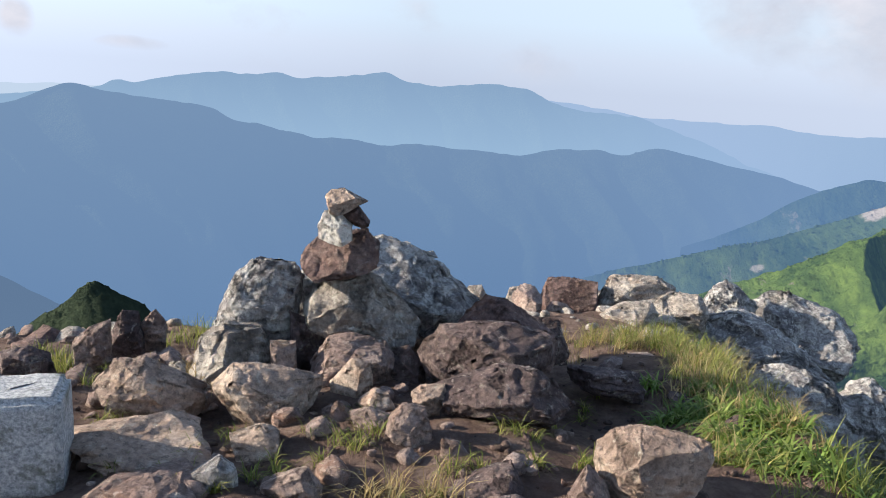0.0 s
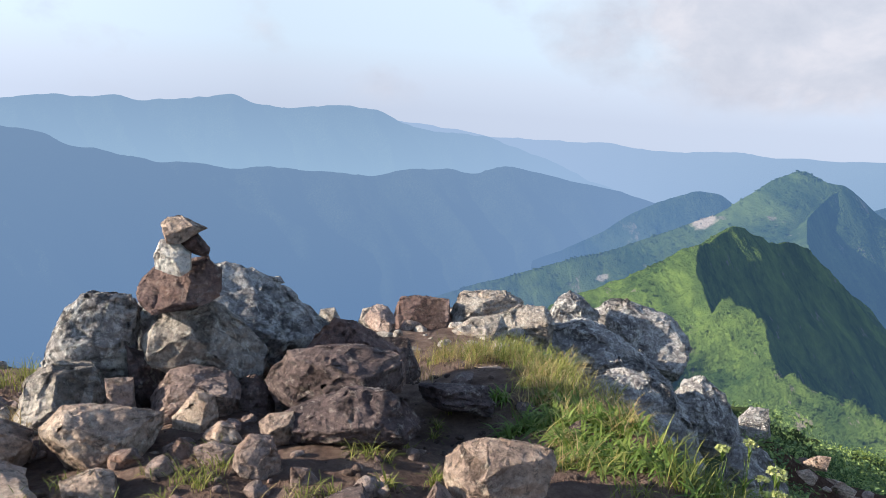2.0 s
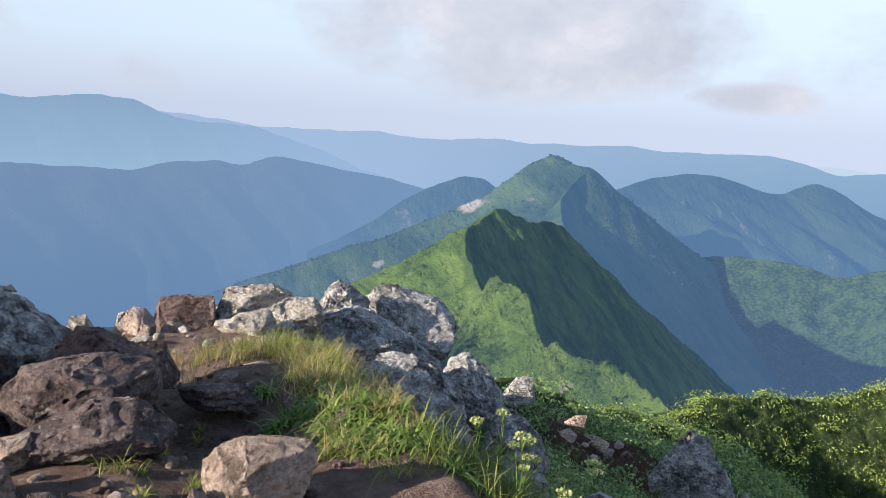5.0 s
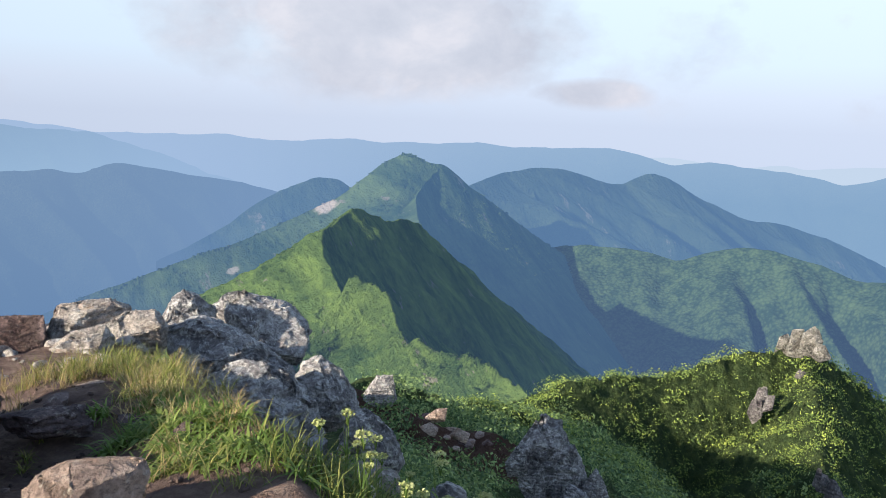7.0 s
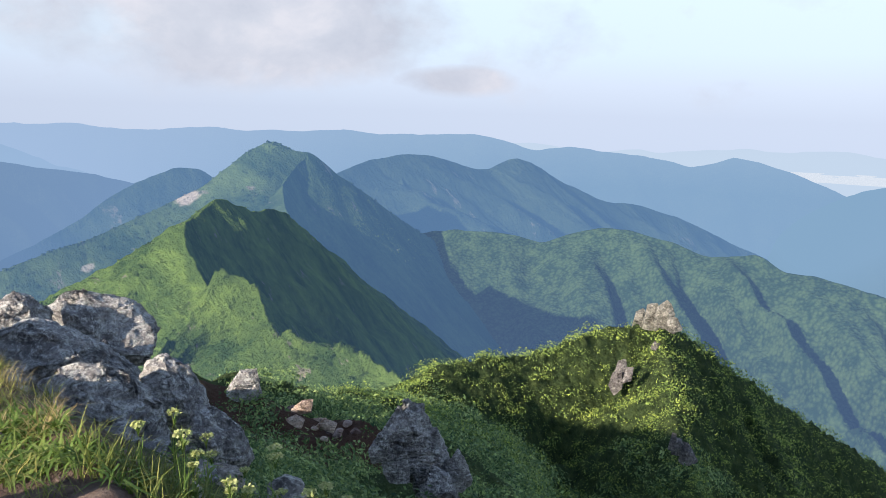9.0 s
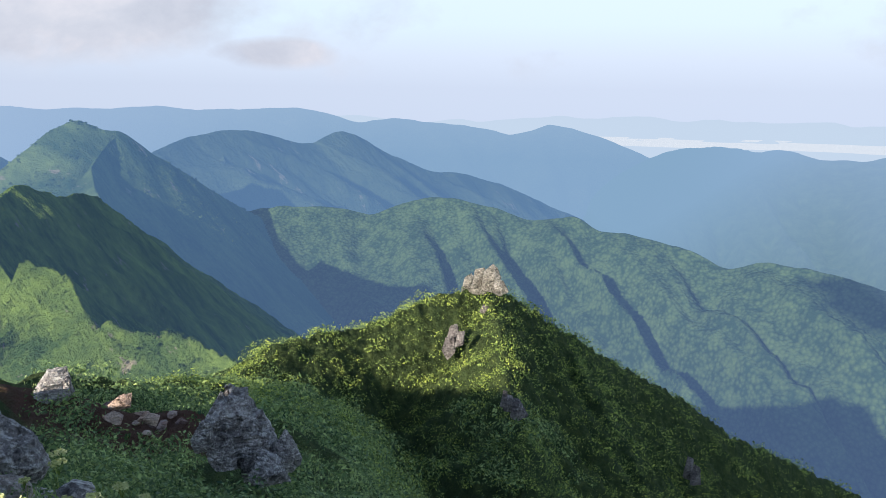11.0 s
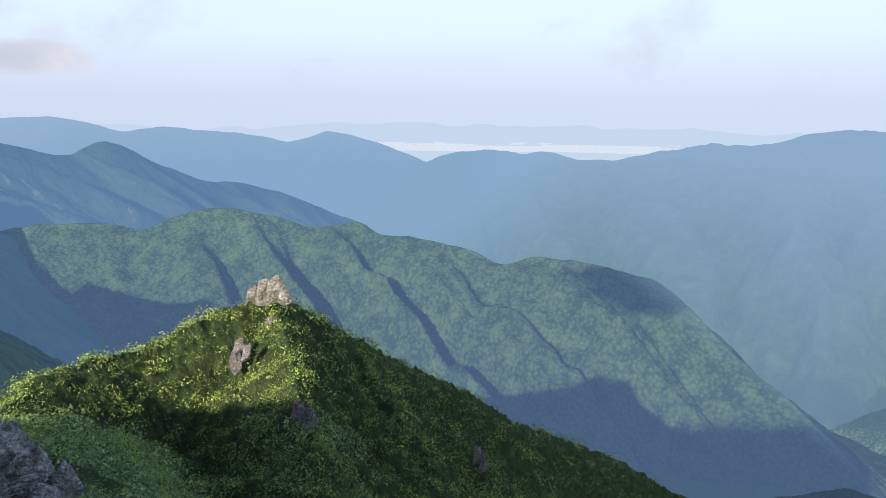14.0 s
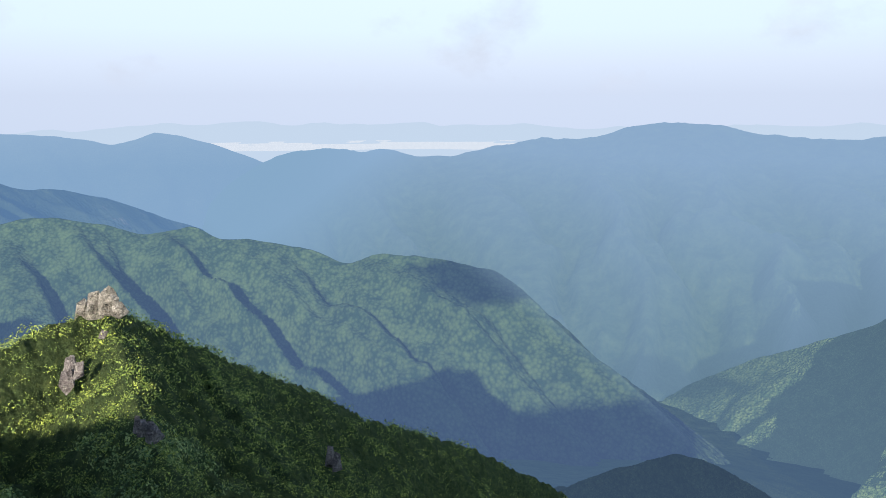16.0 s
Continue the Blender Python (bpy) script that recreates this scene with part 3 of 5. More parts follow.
CREST_TWIN = [(825.5, 1095.5, -150.6), (968.9, 1115.7, -106.4), (1049.6, 1119.7, -89.8), (1151, 1117.7, -76.3), (1214.3, 1112.3, -84.3), (1351.4, 1090.8, -115.2), (1439.8, 1072.4, -89.8), (1484.6, 1060.1, -99.3), (1559.1, 1035.5, -136.3), (1688.6, 982.8, -193.9), (1798.2, 931.3, -206.3), (1902, 871.2, -245), (1999.8, 803.9, -296.7), (2101.2, 723.5, -351.2)]
CREST_TWIN_SPUR = [(1156.7, 1117, -79.3), (1106.3, 1094.8, -105.3), (1059.8, 1037.9, -139.4), (1025.2, 979.7, -183.4), (1001.1, 933.6, -240.6), (977.5, 880.2, -302.9)]
CREST_WOODED = [(832.3, 1065.3, -311.3), (896.4, 995.6, -247.5), (931.9, 948.3, -214.5), (970, 886.3, -189.5), (995.1, 836.2, -183.3), (1022.3, 771.4, -184.4), (1042.3, 712.4, -192.2), (1060.6, 661.9, -173.8), (1073.5, 619, -162.1), (1084.6, 566, -166.3), (1092.6, 512.5, -174.6), (1095.9, 467.2, -191.7), (1100.3, 432.3, -184.1), (1103.4, 397.7, -177.8), (1101.5, 357, -197.5), (1101.4, 318.5, -196.2), (1096.9, 258.9, -204), (1091.8, 217.6, -209.5), (1082.9, 179.9, -228.5), (1077.3, 130.9, -211.3), (1067.1, 86.6, -211.6), (1053.8, 40.3, -213.8), (1040.7, 2.9, -218.3), (1024.7, -36, -225.2), (999.2, -78.6, -254.7), (968, -118.9, -293.7), (926.8, -171.8, -323.8), (880.2, -219.5, -356.5), (818.9, -266.1, -400.7), (732.4, -310.9, -458.6)]
CREST_RIB = [(57.7, 27.7, -15.4), (52.4, 24.1, -15.6), (47.7, 21.5, -16.1), (44.4, 19.7, -16.4), (40.9, 17.8, -16.9), (36, 14.6, -17.5), (32.9, 12.8, -18)]
CREST_RIB_LOW = [(71.8, 26.3, -22.9), (63.4, 20, -24.2), (57.3, 15.1, -25.8), (53, 12.2, -26.9)]
CREST_SPUR = [(18.5, 19.9, -14.0), (24.8, 25.3, -15.0), (31.1, 30.2, -15.6), (35.4, 30.8, -15.4), (38.8, 31.5, -15.2), (40.3, 31.4, -15.1), (42.1, 31.1, -16.1), (44.4, 30.8, -15.7), (46.9, 30.1, -15.3), (49.7, 29.6, -15.0), (52.5, 29, -14.5), (55, 28.7, -14.5), (57.7, 27.7, -14.6), (61.7, 27.9, -15.9), (64.8, 27.4, -17.9), (71.9, 26.4, -21.9), (81.7, 26, -26.6), (93.2, 24.5, -32.7), (107.4, 21, -40.6), (117, 17.7, -48), (130.9, 11, -55.8), (142.3, 4.5, -62.9), (152.5, -1.8, -69.7), (166.1, -23.3, -88.4)]
CREST_RIGHT = [(1361.5, -314.3, -544.6), (1342.5, -384.9, -489.1), (1303.7, -464.2, -432.1), (1259.2, -521.6, -397.7), (1223.7, -573.2, -365.1), (1188, -618.4, -331.6), (1135.1, -709.3, -175.4), (915.7, -915.7, -112.5)]
CREST_KNOLL = [(455.2, -39.8, -247.3), (469.1, -64.8, -237.2), (478.9, -94.5, -230.1), (480.3, -129.9, -221.7), (477.6, -150.7, -226.6), (462.6, -177.8, -237.7), (436.5, -212.9, -257.4)]
CREST_HILLOCK = [(-33.3, 45.9, -18.7), (-26.6, 46, -17), (-22.1, 44.4, -14.9), (-19.7, 43.8, -13.2), (-18.3, 44.8, -11.7), (-17.6, 45.1, -11.7), (-16.4, 47.3, -13.4), (-15.6, 50.2, -15.5), (-9.8, 55.5, -19.7)]
CREST_LEFT = [(-529.6, 444.4, -108.7), (-443.1, 528.1, -120.8), (-372.9, 574.2, -144.7), (-312.2, 604.5, -163.8), (-290.3, 611.4, -178), (-271.3, 616.5, -189.8), (-227.7, 625.6, -215.5), (-170.2, 635.4, -238.6)]

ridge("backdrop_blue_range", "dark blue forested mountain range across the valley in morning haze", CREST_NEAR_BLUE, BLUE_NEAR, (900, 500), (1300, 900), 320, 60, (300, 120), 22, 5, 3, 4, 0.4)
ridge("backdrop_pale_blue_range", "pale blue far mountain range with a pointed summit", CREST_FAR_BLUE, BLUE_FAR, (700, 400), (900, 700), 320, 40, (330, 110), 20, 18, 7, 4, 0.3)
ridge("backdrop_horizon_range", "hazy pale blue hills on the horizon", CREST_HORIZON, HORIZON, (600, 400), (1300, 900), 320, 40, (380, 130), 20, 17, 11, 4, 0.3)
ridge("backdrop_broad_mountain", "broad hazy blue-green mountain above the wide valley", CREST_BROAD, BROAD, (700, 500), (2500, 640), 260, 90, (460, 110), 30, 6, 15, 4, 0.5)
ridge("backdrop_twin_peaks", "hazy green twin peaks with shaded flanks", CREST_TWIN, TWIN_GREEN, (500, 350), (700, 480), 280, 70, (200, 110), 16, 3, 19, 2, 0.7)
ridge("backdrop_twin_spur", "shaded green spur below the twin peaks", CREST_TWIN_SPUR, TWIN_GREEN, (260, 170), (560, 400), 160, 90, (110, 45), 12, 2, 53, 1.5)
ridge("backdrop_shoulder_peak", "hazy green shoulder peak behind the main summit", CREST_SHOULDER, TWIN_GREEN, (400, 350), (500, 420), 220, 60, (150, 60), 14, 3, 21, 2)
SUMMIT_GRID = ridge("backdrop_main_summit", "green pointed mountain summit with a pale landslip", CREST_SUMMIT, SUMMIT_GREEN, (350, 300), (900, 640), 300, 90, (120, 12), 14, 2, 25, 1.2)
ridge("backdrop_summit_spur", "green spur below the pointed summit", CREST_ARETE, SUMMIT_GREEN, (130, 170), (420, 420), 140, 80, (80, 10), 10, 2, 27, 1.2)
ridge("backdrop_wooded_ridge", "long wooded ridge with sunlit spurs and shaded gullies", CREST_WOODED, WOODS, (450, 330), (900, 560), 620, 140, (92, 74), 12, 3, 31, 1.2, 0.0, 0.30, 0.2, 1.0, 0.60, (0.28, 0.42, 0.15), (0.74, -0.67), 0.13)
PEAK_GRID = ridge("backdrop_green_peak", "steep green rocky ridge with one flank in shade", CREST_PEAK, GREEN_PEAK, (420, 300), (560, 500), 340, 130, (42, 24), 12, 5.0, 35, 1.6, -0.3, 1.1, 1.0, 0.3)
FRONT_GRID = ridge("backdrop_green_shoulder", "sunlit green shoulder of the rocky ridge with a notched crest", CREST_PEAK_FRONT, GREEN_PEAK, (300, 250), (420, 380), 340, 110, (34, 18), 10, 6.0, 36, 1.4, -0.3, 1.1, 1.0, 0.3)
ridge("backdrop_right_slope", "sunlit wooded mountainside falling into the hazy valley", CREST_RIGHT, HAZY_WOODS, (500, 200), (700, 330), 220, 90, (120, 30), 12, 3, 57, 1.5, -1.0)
ridge("backdrop_low_knoll", "wooded knoll low in the valley, darkened for its shade", CREST_KNOLL, SHADE_WOODS, (160, 120), (200, 150), 160, 50, (60, 10), 8, 2, 39, 1.5)
ridge("backdrop_left_slope", "wooded mountainside below the summit in painted haze and shade", CREST_LEFT, SHADE_SLOPE, (300, 200), (400, 350), 160, 60, (90, 30), 10, 2, 43, 1.5)
ridge("backdrop_hillock", "small shrub-covered hillock below the summit, greens darkened for shade", CREST_HILLOCK, SHADE_SCRUB, (30, 20), (30, 22), 160, 60, (9, 2), 2.0, 0.6, 47, 0.35)


def horizon_ring():
    """The faintest hills all round, and the sea of cloud that lies before them."""
    a = np.linspace(0, 2 * np.pi, 720, endpoint=False)
    x, y = np.sin(a), np.cos(a)
    top = -150 + 190 * fbm(x * 7 + 3, y * 7, 5, 71)
    rows = [np.stack([x * r, y * r, z], 1) for r, z in ((4780, top - 900), (4780, top - 60), (4800, top), (4850, top - 400))]
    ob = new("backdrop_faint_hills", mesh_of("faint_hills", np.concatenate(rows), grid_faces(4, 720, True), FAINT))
    tagged(ob, "faintest pale hills along the whole horizon", "hills", kind="structure")
    for far, level, tall, seed in ((4480, -258, 170, 77), (4640, -235, 150, 78)):
        b = np.radians(np.linspace(55, 115, 420))
        x, y = np.sin(b), np.cos(b)
        crest = level + tall * fbm(b * 16, b * 0 + seed, 5, seed)
        rows = [np.stack([x * r, y * r, z], 1) for r, z in ((far - 60, crest - 120), (far - 8, crest - 8), (far, crest), (far + 60, crest - 120))]
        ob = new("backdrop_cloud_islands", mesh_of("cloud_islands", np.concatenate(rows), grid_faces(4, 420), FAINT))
        tagged(ob, "faint hilltops that stand out of the cloud sea", "hills", kind="structure")
    r = np.linspace(3950, 4775, 24)
    R, A = np.meshgrid(r, np.radians(np.linspace(57, 113, 360)), indexing="ij")
    X, Y = R * np.sin(A), R * np.cos(A)
    ob = new("backdrop_cloud_sea", mesh_of("cloud_sea", np.stack([X, Y, -250 + 7 * fbm(X / 300, Y / 300, 4, 73)], -1).reshape(-1, 3), grid_faces(24, 360), MARINE))
    tagged(ob, "white sea of cloud lying in the far valleys", "cloud", kind="structure")


horizon_ring()


def valley_floor():
    n = 140
    a = np.linspace(0, 2 * np.pi, 240, endpoint=False)
    r = np.geomspace(250, 4900, n)
    R, A = np.meshgrid(r, a, indexing="ij")
    x, y = R * np.sin(A), R * np.cos(A)
    z = -170 - 430 * np.clip((R - 250) / 1400, 0, 1) ** 0.7 + 90 * fbm(x / 500, y / 500, 5, 51)
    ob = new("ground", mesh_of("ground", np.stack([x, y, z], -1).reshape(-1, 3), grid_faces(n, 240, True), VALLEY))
    tagged(ob, "hazy green forested valley floor between the mountains", "valley", kind="structure")


valley_floor()


# ---- the summit we stand on ----
SPUR, SPUR_S = resample(CREST_SPUR, 120)
RIB, RIB_LOW = resample(CREST_RIB, 16)[0], resample(CREST_RIB_LOW, 12)[0]
HOLLOW = (0.57, 1.99)            # a trodden dip between the cairn and the grass


def summit_height(x, y, detail=True):
    right = np.maximum(x - (0.98 + 0.16 * (y - 1.7)), 0)
    fall_r = np.where(right < 1.5, 0.75 * right, 1.125 + 0.52 * (right - 1.5))
    south = np.maximum(0.75 * x - y - 0.6, 0)
    back = np.maximum(y - (3.4 + 1.0 * np.clip(x, 0, 5) + 0.62 * np.maximum(x - 5, 0)), 0)
    fall_b = 0.75 * back + 0.75 * np.maximum(back - 1.6, 0) * np.clip((x - 4) / 4, 0, 1)
    front = np.maximum(-2.5 - y, 0)
    left = np.maximum(-5 - x, 0)
    base = 0.01 - 0.17 * np.clip(y - 1.9, 0, 3.1) - 0.05 * np.maximum(y - 5, 0) + 0.14 * np.clip(x + 0.5, -1.5, 0) * np.clip(y - 1.6, 0, 1) - np.sqrt(fall_r ** 2 + fall_b ** 2 + (0.8 * front) ** 2 + (0.5 * left) ** 2) - 0.85 * south
    base = np.maximum(base, -230 + 0 * x)
    best, off = np.full(np.shape(x), -1e9), np.full(np.shape(x), 1e9)
    for line, south_slope, north_slope in ((SPUR[::3], 1.42, 0.70), (RIB, 1.12, 0.72), (RIB_LOW, 1.0, 0.85)):
        for (x0, y0, z0), (x1, y1, z1) in zip(line[:-1], line[1:]):
            dx, dy = x1 - x0, y1 - y0
            t = np.clip(((x - x0) * dx + (y - y0) * dy) / (dx * dx + dy * dy), 0, 1)
            side = ((x - x0) * dy - (y - y0) * dx) * (1 if line[0][0] < line[-1][0] else -1)
            d = np.hypot(x - x0 - t * dx, y - y0 - t * dy)
            best = np.maximum(best, z0 + t * (z1 - z0) - np.where(side > 0, south_slope, north_slope) * np.sqrt(d * d + 0.3) + 0.35)
            off = np.minimum(off, d)
    rib = x / 5.5 + 0.9 * fbm(x / 9, y / 9, 3, 67)
    rib = np.abs(2 * (rib - np.floor(rib)) - 1)
    best = best - np.clip(off / 5, 0, 1) * np.where(x > 44 + 0.6 * (y - 18), 4.2, 2.6) * rib * np.clip((31 - y) / 6, 0, 1)
    h = np.maximum(base, best)
    k = 4.0
    h = h + k * np.exp(-np.abs(base - best) / k) * 0.32 * np.clip((np.hypot(x, y) - 14) / 10, 0, 1) * (np.minimum(base, best) > -200)
    if detail:
        r = np.hypot(x, y)
        h = h + np.clip((r - 8) / 30, 0, 1) * 2.8 * np.clip(off / 7, 0.12, 1) * fbm(x / 9, y / 9, 5, 61)
        h = h + np.clip((r - 12) / 14, 0, 1) * (1.7 * np.abs(fbm(x / 2.6, y / 2.6, 3, 69)) + 0.9 * np.abs(fbm(x / 0.9, y / 0.9, 2, 70)) - 0.25)
        h = h + np.clip((r - 3.2) / 5, 0, 1) * np.clip((x - 1.6 - 0.25 * y), 0, 1) * (1.5 * np.abs(fbm(x / 1.6, y / 1.6, 3, 72)) - 0.25)
        h = h - 0.13 * np.exp(-((x - HOLLOW[0]) ** 2 / 0.09 + (y - HOLLOW[1]) ** 2 / 0.12))
        h = h + np.clip((r - 2.2) / 6, 0, 1) * 0.5 * fbm(x / 2.2, y / 2.2, 4, 63) + 0.16 * fbm(x / 0.45, y / 0.45, 5, 65) * np.clip(r, 0, 1)
    return h


def summit_ground():
    a = np.radians(np.r_[np.linspace(-40, 36, 230), np.linspace(36, 104, 400)[1:], np.linspace(104, 320, 110)[1:-1]])
    r = np.r_[0.0001, np.geomspace(0.25, 9, 130), np.geomspace(9, 170, 280)[1:], np.geomspace(170, 330, 14)[1:]]
    R, A = np.meshgrid(r, a, indexing="ij")
    x, y = R * np.sin(A), R * np.cos(A)
    z = summit_height(x, y)
    ob = new("summit_ground", mesh_of("summit_ground", np.stack([x, y, z], -1).reshape(-1, 3), grid_faces(len(r), len(a), True), SOIL))
    tagged(ob, "bare brown summit soil falling away into green slopes", "ground", kind="structure")


summit_ground()


# ---- rocks ----
def unit_rock(seed, facets=10, sub=4, rugged=1.0):
    """An angular stone that fills a unit box: a squared-off ball, cut by planes, broken and pitted."""
    rng = random.Random(seed)
    bm = bmesh.new()
    bmesh.ops.create_icosphere(bm, subdivisions=sub, radius=1.0)
    spin = Euler([rng.uniform(-0.35, 0.35) for _ in range(3)]).to_matrix()
    planes = []
    for _ in range(facets):
        n = Vector((rng.gauss(0, 1), rng.gauss(0, 1), rng.gauss(0, 1))).normalized()
        planes.append((n, rng.uniform(0.5, 0.95)))
    taper = rng.uniform(-0.05, 0.4), rng.uniform(-0.05, 0.4)
    bed = Vector((rng.uniform(-0.4, 0.4), rng.uniform(-0.4, 0.4), 1)).normalized()
    o = Vector((rng.uniform(-50, 50), rng.uniform(-50, 50), rng.uniform(-50, 50)))
    for v in bm.verts:
        p = v.co.copy()
        p = spin @ (p / max(abs(c) for c in p) ** 0.8)
        for n, d in planes:
            e = p.dot(n) - d
            if e > 0:
                p -= n * e
        p.x *= 1 - taper[0] * p.z
        p.y *= 1 - taper[1] * p.z
        step = noise.noise(p * 1.3 + o)
        cell = noise.voronoi(p * 1.5 + o)[1][0]
        block = noise.voronoi(p * 3.4 - o)[1][0]
        k = 0.10 * noise.noise(cell * 5.3) + 0.045 * noise.noise(block * 5.3) + 0.03 * noise.fractal(p * 1.6 + o, 0.9, 2.1, 5) + 0.03 * noise.fractal(p * 6 + o, 0.7, 2.2, 5)
        lay = p.dot(bed) * 7 + 2.5 * noise.noise(p * 1.1 + o)
        k += 0.03 * (lay - math.floor(lay)) + 0.05 * round(step * 4) / 4 - 0.05 * max(0, 0.12 - abs(noise.noise(p * 2.3 - o))) / 0.12
        chip = noise.noise(p * 2.7 + o * 2) + 0.5 * noise.noise(p * 6.1 - o)
        k += 0.05 * (0.25 - abs(chip)) + 0.012 * (round(chip * 6) / 6 - chip)
        v.co = p * (1 + rugged * k)
    lo = [min(v.co[i] for v in bm.verts) for i in range(3)]
    hi = [max(v.co[i] for v in bm.verts) for i in range(3)]
    for v in bm.verts:
        v.co = Vector(((v.co[i] - lo[i]) / (hi[i] - lo[i]) - 0.5) for i in range(3))
    for f in bm.faces:
        f.smooth = sub < 4
    return bm


ROCK_SEED = [100]


def boulder(kind, label, x, y, z, sx, sy, sz, turn, lean, shear=0.0, seed=0, facets=15):
    ROCK_SEED[0] += 1
    bm = unit_rock(seed or ROCK_SEED[0], facets, 5 if 0.35 < sx < 3 else 4 if sx > 0.14 else 3, 2.4 if x > 1.2 and sx > 0.3 else 1.5 if sx > 0.22 else 1.1)
    slant = Matrix(((1, 0, 0, 0), (0, 1, 0, 0), (shear, 0, 1, 0), (0, 0, 0, 1)))
    m = slant @ Matrix.Rotation(radians(lean), 4, "Y") @ Matrix.Diagonal((sx, sy, sz, 1))
    bmesh.ops.transform(bm, matrix=m, verts=bm.verts)
    me = bpy.data.meshes.new("rock")
    bm.to_mesh(me)
    bm.free()
    me.materials.append(STONE[kind])
    ob = new("rock", me)
    ob.matrix_world = pose(x, y, z, 0, 0, turn)
    return tagged(ob, label, "rock", "summit rocks")


def split_edges(bm, longest):
    """Divide the faces until no edge is longer than that."""
    for _ in range(7):
        long = [e for e in bm.edges if e.calc_length() > longest]
        if not long:
            break
        bmesh.ops.subdivide_edges(bm, edges=long, cuts=1)
        bmesh.ops.triangulate(bm, faces=[f for f in bm.faces if len(f.verts) > 3])


def angular_rock(kind, label, x, y, z, turn, size, profile, rugged=1.0):
    """A broken block of rock: a flat-sided hull over its outline, with chipped edges, ledges, cracks and a rough skin."""
    ROCK_SEED[0] += 1
    rng = random.Random(ROCK_SEED[0])
    w, d, h = size
    bm = bmesh.new()
    middle = [Vector((w * u, 0, h * v)) for u, v in profile]
    for depth, wide, top, jit in ((-0.5, 0.86, 0.76, 0.09), (0.0, 1.0, 1.0, 0.0), (0.42, 0.86, 0.88, 0.08)):
        for u, v in profile:
            if depth < 0 and rng.random() < 0.25:
                continue
            back = 0.86 + 0.14 * v if depth < 0 else 1.0
            bm.verts.new((w * u * wide * (1 + rng.uniform(-jit, jit)), d * (depth * back + rng.uniform(-jit, jit)), h * (v * top * (1 + rng.uniform(-jit, jit)) - (0.05 if depth > 0 else 0))))
    bmesh.ops.convex_hull(bm, input=bm.verts)
    for _ in range(8):
        n = Vector((rng.gauss(0, 0.9) / w, rng.uniform(-1.3, -0.6) / d, rng.gauss(0.25, 0.8) / h)).normalized()
        reach = sorted(v.co.dot(n) for v in bm.verts)
        cut = max(reach[-1] - rng.uniform(0.05, 0.17) * (reach[-1] - reach[0]), max(p.dot(n) for p in middle) + 0.01 * (reach[-1] - reach[0]))
        if cut < reach[-1]:
            bmesh.ops.bisect_plane(bm, geom=bm.verts[:] + bm.edges[:] + bm.faces[:], plane_co=n * cut, plane_no=n, clear_outer=True)
            bmesh.ops.convex_hull(bm, input=bm.verts)
    bmesh.ops.delete(bm, geom=[v for v in bm.verts if not v.link_faces], context="VERTS")
    bmesh.ops.dissolve_limit(bm, angle_limit=radians(9), verts=bm.verts, edges=bm.edges)
    scale = (w * d * h) ** (1 / 3)
    bmesh.ops.bevel(bm, geom=list(bm.edges), offset=0.012 * scale, segments=1, affect="EDGES", clamp_overlap=True)
    bmesh.ops.triangulate(bm, faces=bm.faces)
    split_edges(bm, scale / (14 if scale > 0.12 else 8))
    bm.normal_update()
    o = Vector((rng.uniform(-50, 50), rng.uniform(-50, 50), rng.uniform(-50, 50)))
    bed = Vector((rng.uniform(-0.5, 0.5), rng.uniform(-0.3, 0.3), 1)).normalized()
    moved = []
    for v in bm.verts:
        p = v.co / scale
        low = noise.fractal(p * 1.5 + o, 0.9, 2.0, 3)
        cell = noise.voronoi(p * 2.2 + o)
        block = noise.noise(cell[1][0] * 7.7)
        ledge = noise.noise(p * 2.0 - o) + 0.4 * p.dot(bed)
        ledge = round(ledge * 4) / 4 - ledge
        lay = p.dot(bed) * 6 + 1.6 * noise.noise(p * 1.4 + o)
        crack = max(0.0, 0.09 - abs(noise.noise(p * 1.9 - o * 2))) / 0.09
        k = 0.014 * low + 0.010 * block + 0.050 * ledge + 0.012 * abs(2 * (lay - math.floor(lay)) - 1) - 0.030 * crack + 0.014 * noise.fractal(p * 7 + o, 0.8, 2.1, 4)
        moved.append(v.co + v.normal * k * scale * rugged)
    for v, c in zip(bm.verts, moved):
        v.co = c
    me = bpy.data.meshes.new("rock")
    bm.to_mesh(me)
    bm.free()
    me.polygons.foreach_set("use_smooth", np.full(len(me.polygons), True))
    me.set_sharp_from_angle(angle=radians(24))
    me.materials.append(STONE[kind])
    ob = new("rock", me)
    ob.matrix_world = pose(x, y, z, 0, 0, turn)
    return tagged(ob, label, "rock", "summit rocks")


angular_rock("tan", "tan pointed stone balanced on top of the cairn", -0.183, 2.184, 0.434, 5, (0.120, 0.120, 0.070), ((-0.5, 0.66), (-0.36, 0.93), (-0.07, 1), (0.19, 0.78), (0.5, 0.54), (0.2, 0.34), (-0.13, 0.02), (-0.39, 0)))
angular_rock("red", "small reddish wedge stone inside the cairn", -0.162, 2.202, 0.396, 4, (0.088, 0.106, 0.061), ((-0.5, 0.55), (0.11, 1), (0.5, 0.31), (0.46, 0), (-0.04, 0.12)))
angular_rock("white", "white bleached block of the cairn", -0.210, 2.173, 0.347, 6, (0.096, 0.086, 0.095), ((-0.5, 0.58), (-0.32, 1), (0.1, 0.95), (0.48, 0.62), (0.5, 0.18), (0.19, 0), (-0.46, 0.17)))
